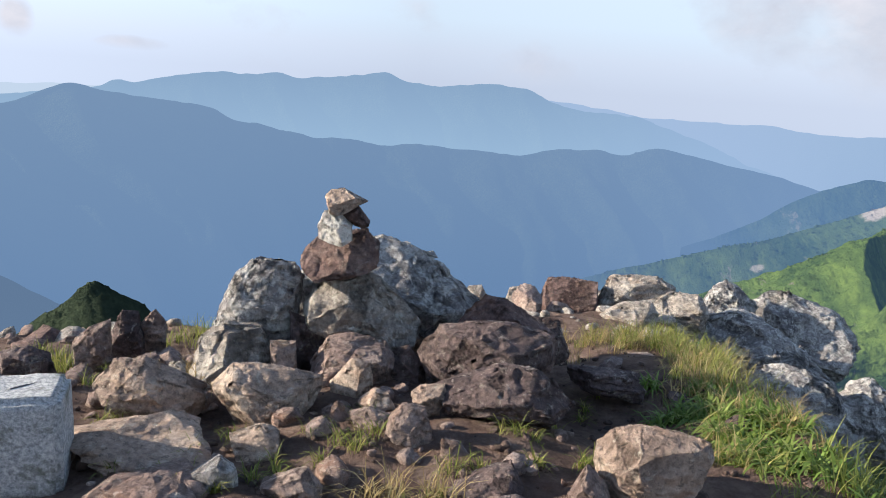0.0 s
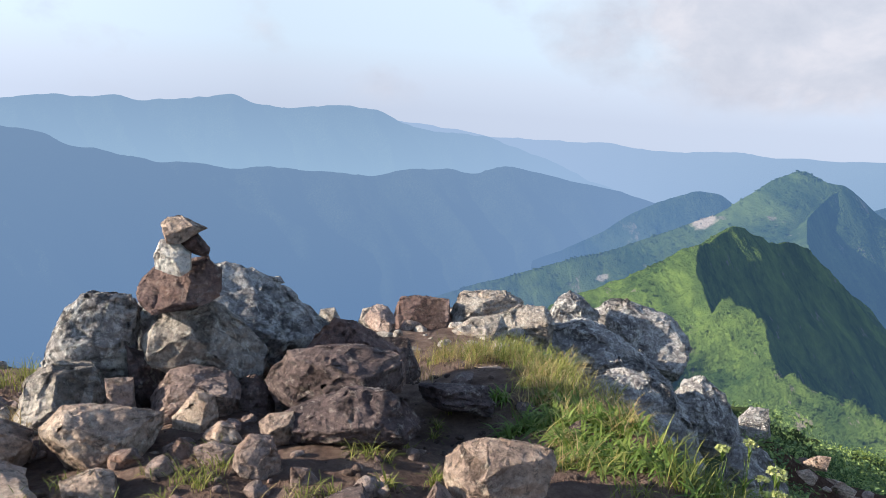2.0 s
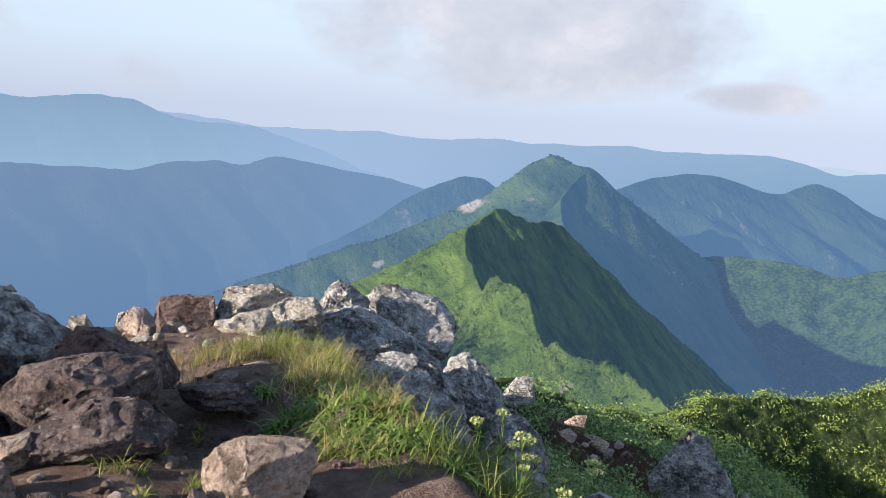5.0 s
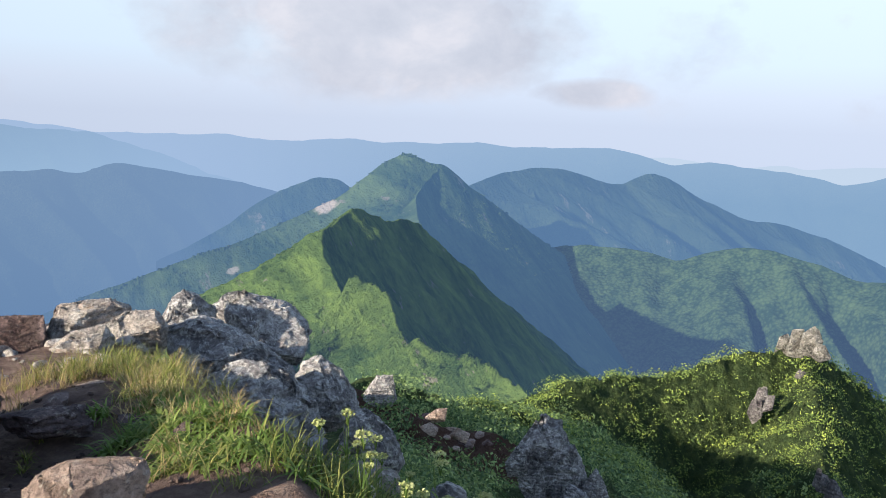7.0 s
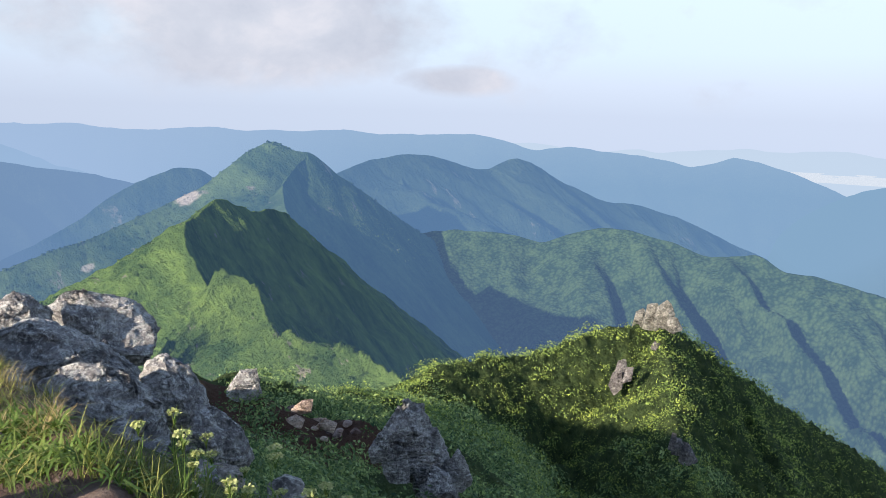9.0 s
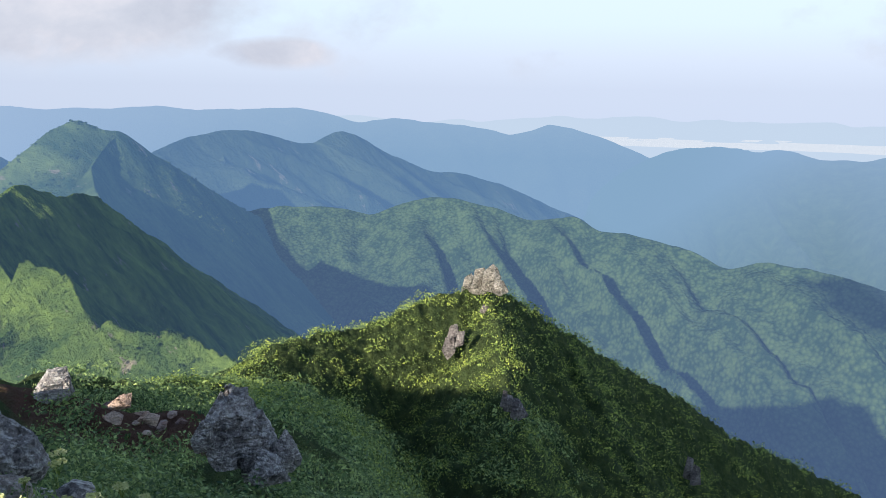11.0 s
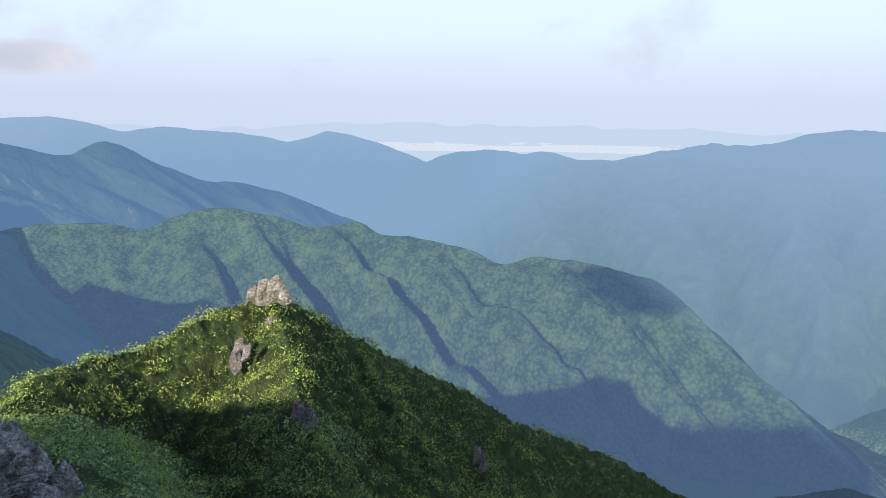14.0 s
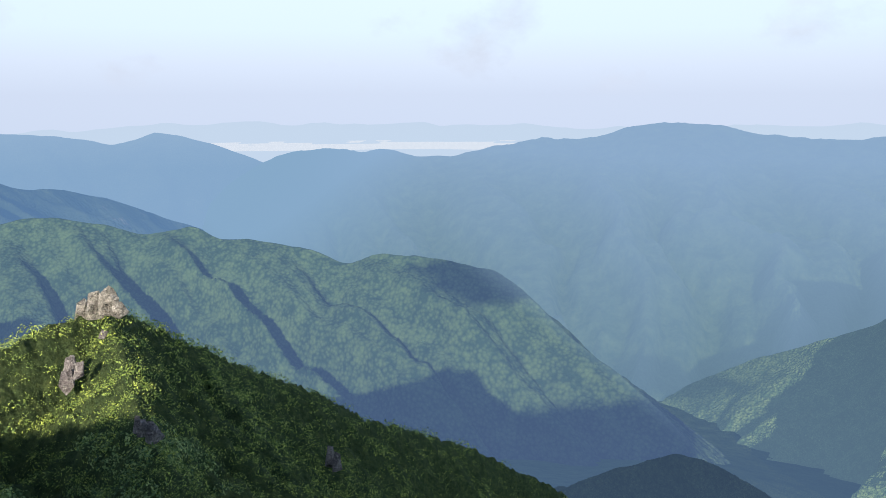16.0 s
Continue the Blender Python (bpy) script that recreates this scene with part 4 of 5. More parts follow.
angular_rock("red", "reddish-brown slab that carries the cairn", -0.202, 2.266, 0.236, 5, (0.224, 0.202, 0.144), ((-0.5, 0.33), (-0.44, 0.56), (-0.27, 0.82), (0.01, 0.74), (0.32, 1), (0.5, 0.73), (0.5, 0.39), (0.16, 0.12), (-0.36, 0)))
angular_rock("pale", "pale weathered boulder with cracked edges on the summit", -0.129, 2.282, 0.031, 3, (0.345, 0.310, 0.232), ((-0.5, 0.47), (-0.41, 0.76), (-0.28, 0.93), (-0.01, 1), (0.13, 0.87), (0.32, 0.63), (0.5, 0.31), (0.46, 0), (0.2, 0.08), (0.01, 0.18), (-0.27, 0.2), (-0.45, 0.33)), 1.2)
angular_rock("lichen", "grey sloping boulder crusted with pale lichen", 0.051, 2.614, -0.063, -1, (0.429, 0.343, 0.364), ((-0.5, 0.93), (-0.34, 1), (-0.13, 0.93), (0.07, 0.82), (0.16, 0.67), (0.32, 0.57), (0.5, 0.38), (0.48, 0.06), (-0.35, 0), (-0.45, 0.52)), 1.2)
angular_rock("lichen", "grey boulder crusted with pale and dark lichen", -0.432, 2.264, -0.009, 11, (0.254, 0.203, 0.285), ((-0.5, 0.25), (-0.41, 0.54), (-0.27, 0.83), (-0.03, 1), (0.22, 0.95), (0.4, 0.96), (0.5, 0.83), (0.35, 0.48), (0.4, 0), (-0.44, 0.01)), 1.2)
angular_rock("lichen", "grey boulder crusted with pale and dark lichen", -0.316, 2.576, -0.136, 7, (0.238, 0.167, 0.317), ((-0.49, 0.85), (-0.12, 1), (0.3, 0.92), (0.5, 0.07), (-0.5, 0)))
angular_rock("pale", "pale weathered boulder with cracked edges on the summit", -0.469, 2.082, -0.028, 13, (0.222, 0.200, 0.161), ((-0.5, 0.05), (-0.34, 0.8), (-0.09, 1), (0.36, 0.93), (0.5, 0.4), (0.49, 0)))
angular_rock("brown", "brown weathered rock wedged between summit boulders", -0.322, 2.052, 0.000, 9, (0.075, 0.068, 0.104), ((-0.5, 1), (0.41, 1), (0.5, 0.09), (-0.38, 0)))
angular_rock("dark", "dark grey-brown rock with pale lichen on its top", -0.275, 2.214, -0.075, 7, (0.116, 0.116, 0.218), ((-0.5, 1), (-0.06, 0.89), (0.5, 0.55), (0.33, 0), (-0.36, 0)))
angular_rock("brown", "brown weathered rock wedged between summit boulders", -0.139, 2.107, -0.042, 4, (0.236, 0.189, 0.160), ((-0.5, 0.48), (-0.28, 0.94), (-0.03, 1), (0.36, 0.87), (0.5, 0.57), (0.44, 0.07), (0, 0), (-0.38, 0.04)))
angular_rock("dark", "dark grey-brown rock with pale lichen on its top", -0.000, 2.128, -0.057, 0, (0.130, 0.104, 0.143), ((-0.5, 0.75), (0.08, 1), (0.47, 0.56), (0.5, 0.04), (-0.46, 0)))
angular_rock("tan", "tan lichen-spotted granite rock on the bare summit soil", -0.130, 1.942, -0.031, 4, (0.110, 0.099, 0.136), ((-0.5, 0.55), (-0.01, 1), (0.37, 0.95), (0.5, 0.51), (0.45, 0.09), (-0.28, 0), (-0.49, 0.22)))
angular_rock("tan", "tan lichen-spotted granite rock on the bare summit soil", -0.320, 1.826, -0.034, 10, (0.263, 0.197, 0.155), ((-0.5, 0.7), (-0.32, 1), (-0.01, 0.99), (0.5, 0.8), (0.49, 0.61), (0.25, 0.04), (-0.1, 0), (-0.34, 0.24)))
angular_rock("red", "reddish-brown angular rock on the summit", 0.301, 2.298, -0.026, -7, (0.306, 0.245, 0.222), ((-0.5, 0.54), (-0.4, 0.75), (-0.23, 1), (-0.05, 0.97), (0.11, 0.71), (0.47, 0.55), (0.5, 0.12), (-0.42, 0)))
angular_rock("dark", "dark grey-brown rock with pale lichen on its top", 0.218, 2.076, 0.013, -6, (0.371, 0.244, 0.169), ((-0.5, 0.4), (-0.35, 0.85), (-0.15, 0.95), (0.13, 1), (0.27, 0.92), (0.47, 0.82), (0.5, 0.45), (0.07, 0.19), (-0.24, 0), (-0.44, 0.13)), 1.3)
angular_rock("dark", "dark grey-brown rock with pale lichen on its top", 0.435, 2.460, -0.065, -10, (0.194, 0.175, 0.158), ((-0.5, 0.71), (-0.29, 1), (0.26, 0.99), (0.5, 0.25), (-0.45, 0)))
angular_rock("tan", "tan lichen-spotted granite rock on the bare summit soil", 0.072, 1.843, 0.002, -2, (0.099, 0.089, 0.086), ((-0.5, 0.69), (-0.29, 0.92), (0.32, 1), (0.5, 0.25), (0.1, 0), (-0.42, 0.13)))
angular_rock("dark", "dark grey-brown rock with pale lichen on its top", 0.251, 1.853, -0.006, -8, (0.352, 0.180, 0.143), ((-0.5, 0.52), (-0.27, 0.68), (-0.05, 0.98), (0.22, 1), (0.32, 0.83), (0.5, 0.42), (0.36, 0.23), (0.16, 0.01), (-0.25, 0), (-0.46, 0.04)), 1.3)
angular_rock("brown", "brown weathered rock wedged between summit boulders", 0.022, 1.667, -0.012, -1, (0.112, 0.100, 0.119), ((-0.5, 0.21), (-0.42, 0.71), (-0.16, 1), (0.29, 0.91), (0.5, 0.25), (0.46, 0.03), (-0.1, 0)))
angular_rock("tan", "tan lichen-spotted granite rock on the bare summit soil", -0.059, 1.823, 0.012, 2, (0.091, 0.091, 0.055), ((-0.5, 0.51), (-0.07, 1), (0.3, 0.87), (0.5, 0.22), (-0.19, 0)))
angular_rock("brown", "brown weathered rock wedged between summit boulders", -0.073, 1.742, -0.017, 2, (0.090, 0.090, 0.074), ((-0.5, 0.8), (-0.01, 1), (0.5, 0.83), (0.49, 0.08), (-0.19, 0)))
angular_rock("brown", "brown weathered rock wedged between summit boulders", -0.152, 1.792, -0.028, 5, (0.072, 0.072, 0.078), ((-0.5, 0.72), (0.03, 1), (0.5, 0.64), (0.43, 0.1), (-0.2, 0)))
angular_rock("tan", "tan lichen-spotted granite rock on the bare summit soil", 0.505, 1.463, -0.008, -19, (0.229, 0.171, 0.176), ((-0.5, 0.49), (-0.48, 0.71), (-0.35, 0.89), (-0.12, 1), (0.21, 0.98), (0.46, 0.92), (0.5, 0.76), (0.42, 0.44), (0.28, 0.2), (-0.28, 0)))
angular_rock("brown", "brown weathered rock wedged between summit boulders", 0.379, 1.422, -0.002, -15, (0.089, 0.080, 0.103), ((-0.5, 0.34), (-0.15, 1), (0.32, 0.64), (0.5, 0.15), (-0.4, 0)))
angular_rock("dark", "dark grey-brown rock with pale lichen on its top", 0.177, 1.469, -0.034, -7, (0.163, 0.146, 0.097), ((-0.5, 0.36), (0.09, 0.93), (0.32, 1), (0.5, 0.54), (0.46, 0.16), (-0.42, 0)))
angular_rock("brown", "brown weathered rock wedged between summit boulders", 0.143, 1.599, -0.044, -5, (0.105, 0.094, 0.099), ((-0.5, 0.24), (-0.49, 1), (-0.18, 0.96), (0.5, 0.31), (0.06, 0)))
angular_rock("tan", "tan lichen-spotted granite rock on the bare summit soil", -0.603, 1.836, -0.043, 18, (0.260, 0.195, 0.162), ((-0.5, 0.61), (-0.28, 1), (-0.05, 1), (0.23, 0.77), (0.5, 0.52), (0.45, 0.08), (0.13, 0), (-0.34, 0.25)))
angular_rock("tan", "tan lichen-spotted granite rock on the bare summit soil", -0.301, 1.600, -0.037, 11, (0.118, 0.107, 0.104), ((-0.5, 0.82), (0.07, 1), (0.37, 0.9), (0.5, 0.16), (-0.01, 0), (-0.35, 0.33)))
angular_rock("lichen", "grey boulder crusted with pale and dark lichen", -0.354, 1.431, -0.016, 14, (0.102, 0.092, 0.091), ((-0.45, 0.61), (0.14, 1), (0.44, 0.65), (0.5, 0), (-0.5, 0.04)))
angular_rock("brown", "brown weathered rock wedged between summit boulders", -0.202, 1.435, -0.024, 8, (0.120, 0.108, 0.083), ((-0.5, 0.55), (0.23, 1), (0.49, 0.5), (0.5, 0), (-0.49, 0.06)))
angular_rock("dark", "dark grey-brown rock with pale lichen on its top", -0.920, 2.567, -0.213, 20, (0.114, 0.102, 0.217), ((-0.5, 0.57), (-0.12, 1), (0.33, 0.97), (0.5, 0.36), (0.39, 0), (-0.44, 0.12)))
angular_rock("brown", "brown weathered rock wedged between summit boulders", -0.862, 2.635, -0.190, 18, (0.097, 0.088, 0.179), ((-0.5, 0.66), (0.14, 1), (0.5, 0.75), (0.46, 0.08), (-0.46, 0)))
angular_rock("brown", "brown weathered rock wedged between summit boulders", -0.961, 2.391, -0.131, 22, (0.116, 0.104, 0.150), ((-0.5, 0.55), (-0.09, 0.86), (0.43, 1), (0.5, 0), (-0.45, 0.07)))
angular_rock("dark", "dark grey-brown rock with pale lichen on its top", -0.993, 2.057, -0.057, 26, (0.143, 0.129, 0.106), ((-0.48, 0.89), (-0.03, 1), (0.33, 0.77), (0.5, 0), (-0.5, 0.17)))
angular_rock("pale", "pale weathered boulder with cracked edges on the summit", 0.384, 4.315, -0.475, -5, (0.132, 0.119, 0.200), ((-0.5, 0.64), (-0.39, 0.94), (0.17, 1), (0.5, 0.61), (0.47, 0.04), (-0.31, 0)))
angular_rock("pale", "pale weathered boulder with cracked edges on the summit", 0.623, 4.298, -0.490, -8, (0.176, 0.158, 0.239), ((-0.5, 0.47), (-0.33, 0.89), (0.28, 1), (0.5, 0.61), (0.47, 0.06), (-0.41, 0)))
angular_rock("red", "rust-brown block on the crest of the summit", 0.889, 4.293, -0.505, -12, (0.335, 0.301, 0.309), ((-0.5, 0.36), (-0.36, 0.95), (-0.09, 1), (0.46, 0.96), (0.5, 0.53), (0.4, 0.1), (-0.42, 0)))
angular_rock("pale", "pale weathered boulder with cracked edges on the summit", 1.274, 4.322, -0.495, -16, (0.421, 0.379, 0.328), ((-0.5, 0.48), (-0.35, 0.93), (-0.1, 0.94), (0.26, 1), (0.5, 0.85), (0.47, 0.25), (-0.39, 0)), 1.3)
angular_rock("pale", "pale weathered boulder with cracked edges on the summit", 1.132, 3.913, -0.406, -16, (0.293, 0.264, 0.210), ((-0.5, 0.49), (-0.2, 0.83), (0.36, 1), (0.5, 0.68), (0.43, 0.17), (-0.43, 0)))
angular_rock("lichen", "grey slab of the outcrop crusted with pale lichen", 2.008, 4.781, -0.663, -22, (0.346, 0.311, 0.392), ((-0.5, 0.58), (-0.31, 0.88), (-0.11, 1), (0.17, 0.87), (0.45, 0.65), (0.5, 0.07), (-0.4, 0)), 1.5)
angular_rock("pale", "pale weathered boulder with cracked edges on the summit", 1.444, 4.141, -0.457, -19, (0.359, 0.323, 0.248), ((-0.5, 0.59), (-0.29, 0.83), (-0.04, 1), (0.31, 1), (0.5, 0.63), (0.44, 0.04), (0.09, 0), (-0.35, 0.21)), 1.5)
angular_rock("lichen", "grey slab of the outcrop crusted with pale lichen", 2.573, 4.944, -0.905, -27, (0.680, 0.612, 0.540), ((-0.5, 0.77), (-0.37, 0.94), (-0.18, 1), (-0, 0.91), (0.28, 0.81), (0.46, 0.61), (0.5, 0.47), (0.41, 0.2), (0.23, 0.05), (-0.17, 0), (-0.44, 0.33)), 1.6)
angular_rock("lichen", "grey slab of the outcrop crusted with pale lichen", 2.046, 4.219, -0.821, -25, (0.749, 0.674, 0.486), ((-0.5, 0.88), (-0.28, 1), (-0.06, 0.88), (0.21, 0.65), (0.45, 0.35), (0.5, 0.08), (0.08, 0), (-0.42, 0.26)), 1.6)
angular_rock("lichen", "grey slab of the outcrop crusted with pale lichen", 1.880, 3.470, -0.917, -28, (0.571, 0.514, 0.534), ((-0.5, 0.86), (-0.33, 0.99), (-0.04, 1), (0.2, 0.87), (0.42, 0.58), (0.5, 0.27), (0.41, 0.1), (-0.15, 0), (-0.44, 0.56)), 1.6)
angular_rock("lichen", "grey slab of the outcrop crusted with pale lichen", 2.377, 3.705, -0.921, -32, (0.382, 0.344, 0.428), ((-0.5, 0.71), (-0.36, 0.92), (-0.14, 1), (0.19, 0.81), (0.42, 0.47), (0.5, 0.11), (-0.19, 0), (-0.42, 0.34)), 1.5)
angular_rock("lichen", "grey slab of the outcrop crusted with pale lichen", 2.073, 2.804, -0.838, -36, (0.313, 0.282, 0.388), ((-0.5, 0.44), (-0.31, 1), (-0, 0.92), (0.32, 0.65), (0.5, 0.29), (0.11, 0.02), (-0.33, 0)), 1.5)
angular_rock("lichen", "grey slab of the outcrop crusted with pale lichen", 1.582, 2.510, -0.645, -31, (0.247, 0.222, 0.230), ((-0.5, 0.68), (-0.11, 1), (0.38, 0.66), (0.5, 0.2), (-0.44, 0)), 1.4)
angular_rock("lichen", "grey slab of the outcrop crusted with pale lichen", 6.67, 9.36, -3.43, -35, (0.51, 0.46, 0.54), ((-0.5, 0.44), (-0.11, 0.97), (0.35, 1), (0.5, 0.23), (-0.35, 0)), 1.3)
angular_rock("white", "small bleached stone among the slope herbs", 1.180, 1.503, -0.137, -33, (0.050, 0.045, 0.071), ((-0.5, 0.42), (-0.17, 1), (0.33, 0.65), (0.5, 0.18), (-0.5, 0)))
angular_rock("lichen", "grey slab of the outcrop crusted with pale lichen", 1.551, 1.622, -0.294, -40, (0.116, 0.105, 0.067), ((-0.5, 0.65), (-0.08, 1), (0.42, 0.67), (0.5, 0.02), (-0.49, 0)))
angular_rock("lichen", "grey slab of the outcrop crusted with pale lichen", 5.203, 4.673, -2.474, -45, (0.493, 0.345, 0.737), ((-0.5, 0.33), (-0.39, 0.64), (-0.16, 0.89), (-0, 1), (0.32, 0.94), (0.48, 0.67), (0.5, 0.04), (-0.1, 0)), 2)
angular_rock("lichen", "grey slab of the outcrop crusted with pale lichen", 5.307, 4.429, -2.651, -47, (0.432, 0.302, 0.701), ((-0.5, 0.52), (-0.34, 0.97), (0.1, 1), (0.34, 0.67), (0.5, 0.16), (0.34, 0), (-0.32, 0.06)), 2)
angular_rock("lichen", "grey slab of the outcrop crusted with pale lichen", 5.384, 4.167, -2.519, -49, (0.260, 0.182, 0.414), ((-0.5, 0.54), (-0.04, 1), (0.25, 0.7), (0.5, 0.26), (0.18, 0), (-0.44, 0.08)), 2)
angular_rock("lichen", "grey slab of the outcrop crusted with pale lichen", 4.938, 4.515, -2.371, -44, (0.250, 0.175, 0.334), ((-0.5, 0.44), (-0.1, 1), (0.35, 0.87), (0.5, 0), (-0.26, 0.02)), 2)
angular_rock("lichen", "grey slab of the outcrop crusted with pale lichen", 5.165, 4.192, -2.532, -48, (0.368, 0.258, 0.327), ((-0.5, 0.34), (-0.2, 1), (0.21, 0.78), (0.5, 0.01), (-0.39, 0)), 2)
angular_rock("lichen", "grey slab of the outcrop crusted with pale lichen", 4.705, 4.489, -2.132, -43, (0.188, 0.132, 0.298), ((-0.5, 0.43), (0.01, 0.96), (0.4, 1), (0.5, 0.08), (-0.32, 0)), 2)
angular_rock("tan", "tan lichen-spotted granite rock on the bare summit soil", 6.56, 7.88, -3.13, -38, (0.29, 0.20, 0.20), ((-0.5, 0.36), (-0, 0.91), (0.5, 1), (0.44, 0.22), (-0.09, 0)), 1.4)
angular_rock("tan", "tan lichen-spotted granite rock on the bare summit soil", 6.73, 7.58, -3.34, -40, (0.28, 0.19, 0.19), ((-0.5, 0.41), (-0.13, 1), (0.5, 0.61), (0.33, 0)), 1.4)
angular_rock("tan", "tan lichen-spotted granite rock on the bare summit soil", 6.33, 7.73, -3.21, -37, (0.24, 0.17, 0.18), ((-0.5, 0.62), (0.02, 1), (0.5, 0.56), (0.34, 0)), 1.4)
angular_rock("knob", "pale rock of the crag that tops the ridge", 56.12, 28.53, -15.34, -63, (1.27, 0.89, 1.78), ((-0.5, 0.11), (-0.28, 0.82), (0.14, 1), (0.43, 0.68), (0.5, 0)), 1.4)
angular_rock("knob", "pale rock of the crag that tops the ridge", 55.81, 27.51, -15.09, -63, (1.35, 0.94, 2.17), ((-0.5, 0.06), (-0.23, 0.92), (0.3, 1), (0.5, 0.64), (0.44, 0)), 1.4)
angular_rock("knob", "pale rock of the crag that tops the ridge", 55.60, 26.31, -14.67, -64, (1.51, 1.05, 2.23), ((-0.5, 0.04), (-0.38, 0.73), (0.08, 1), (0.32, 0.86), (0.5, 0.51), (0.21, 0)), 1.4)
angular_rock("knob", "pale rock of the crag that tops the ridge", 55.19, 25.33, -14.75, -65, (1.32, 0.92, 1.26), ((-0.5, 0.21), (-0.3, 1), (0.16, 0.93), (0.5, 0.29), (-0.03, 0)), 1.4)
angular_rock("crag", "dark grey crag with sharp slabs on the ridge side", 49.27, 26.20, -17.46, -62, (0.98, 0.69, 1.78), ((-0.5, 0.36), (-0.24, 0.91), (0.25, 1), (0.5, 0.48), (0.16, 0)), 1.4)
angular_rock("crag", "dark grey crag with sharp slabs on the ridge side", 48.53, 26.17, -18.16, -61, (0.97, 0.68, 1.77), ((-0.5, 0.41), (-0.24, 0.93), (0.34, 1), (0.5, 0.4), (-0.09, 0)), 1.4)
angular_rock("crag", "dark grey crag with sharp slabs on the ridge side", 48.26, 25.15, -16.94, -62, (0.72, 0.50, 1.16), ((-0.5, 0), (-0.16, 0.93), (0.5, 1), (0.39, 0.21)), 1.4)
angular_rock("crag", "dark grey crag with sharp slabs on the ridge side", 38.85, 16.96, -16.62, -66, (0.70, 0.49, 0.94), ((-0.5, 0), (-0.24, 1), (0.22, 0.93), (0.5, 0.01)), 1.4)
angular_rock("crag", "dark grey crag with sharp slabs on the ridge side", 38.66, 16.27, -16.93, -67, (0.97, 0.68, 1.25), ((-0.5, 0.15), (-0.35, 1), (-0.03, 0.95), (0.5, 0.25), (-0.11, 0)), 1.4)
angular_rock("crag", "dark grey crag with sharp slabs on the ridge side", 37.74, 16.82, -16.06, -65, (0.39, 0.28, 1.04), ((-0.5, 0.12), (-0.05, 1), (0.5, 0.94), (0.44, 0)), 1.4)
angular_rock("crag", "dark grey crag with sharp slabs on the ridge side", 54.28, 26.23, -16.12, -64, (0.74, 0.52, 0.73), ((-0.5, 0.19), (-0.09, 1), (0.5, 0.75), (0.38, 0)), 1.4)
angular_rock("crag", "dark grey crag with sharp slabs on the ridge side", 67.86, 12.61, -32.49, -79, (0.87, 0.61, 2.16), ((-0.5, 0.11), (-0.14, 1), (0.45, 0.93), (0.5, 0)), 1.4)
angular_rock("crag", "dark grey crag with sharp slabs on the ridge side", 67.17, 11.78, -32.46, -80, (0.92, 0.65, 1.91), ((-0.5, 0), (-0.22, 1), (0.32, 0.81), (0.5, 0.05)), 1.4)


def scatter_rocks(count, area, size, kinds, seed):
    """Smaller broken rocks, half sunk in the soil between the boulders."""
    rng = random.Random(seed)
    label = {"tan": "small tan broken rock half sunk in the soil", "brown": "small brown broken rock half sunk in the soil",
             "pale": "small pale broken rock half sunk in the soil", "red": "small reddish broken rock half sunk in the soil",
             "lichen": "small grey lichen-crusted rock half sunk in the soil", "dark": "small dark broken rock half sunk in the soil"}
    for _ in range(count):
        x, y = rng.uniform(area[0], area[1]), rng.uniform(area[2], area[3])
        s = size[0] + (size[1] - size[0]) * rng.random() ** 1.8
        kind = rng.choice(kinds)
        z = float(summit_height(np.array([x]), np.array([y]))[0])
        boulder(kind, label[kind], x, y, z + s * 0.12, s * rng.uniform(0.8, 1.5), s * rng.uniform(0.8, 1.2), s * rng.uniform(0.5, 0.9), rng.uniform(0, 360), rng.uniform(-20, 20))


boulder("tan", "flat tan granite slab bedded in the summit soil", -0.56, 1.60, 0.00, 0.31, 0.40, 0.10, 19, 0)
boulder("brown", "flat brown granite slab bedded in the summit soil", -0.48, 1.37, 0.01, 0.25, 0.26, 0.09, 18, 0)
boulder("tan", "tan flat rock half sunk at the grass edge", 0.86, 2.77, -0.14, 0.21, 0.17, 0.06, -17, 0)
boulder("dark", "dark flat rock in the trodden soil bank", 0.62, 2.30, -0.05, 0.25, 0.16, 0.09, -17, 0)
scatter_rocks(34, (-1.25, 0.45, 1.3, 2.1), (0.02, 0.075), ("tan", "brown", "brown", "red", "dark"), 31)
scatter_rocks(22, (-1.9, -0.5, 2.2, 3.2), (0.05, 0.14), ("brown", "dark", "pale", "red"), 32)
scatter_rocks(10, (0.4, 0.95, 1.9, 3.0), (0.03, 0.10), ("brown", "dark", "red"), 33)
scatter_rocks(22, (0.2, 2.1, 3.8, 5.0), (0.10, 0.26), ("pale", "lichen", "brown"), 34)
scatter_rocks(9, (6.7, 7.6, 7.7, 8.7), (0.08, 0.22), ("brown", "red", "tan"), 36)
scatter_rocks(14, (1.2, 2.4, 1.7, 3.4), (0.08, 0.22), ("lichen", "pale"), 35)


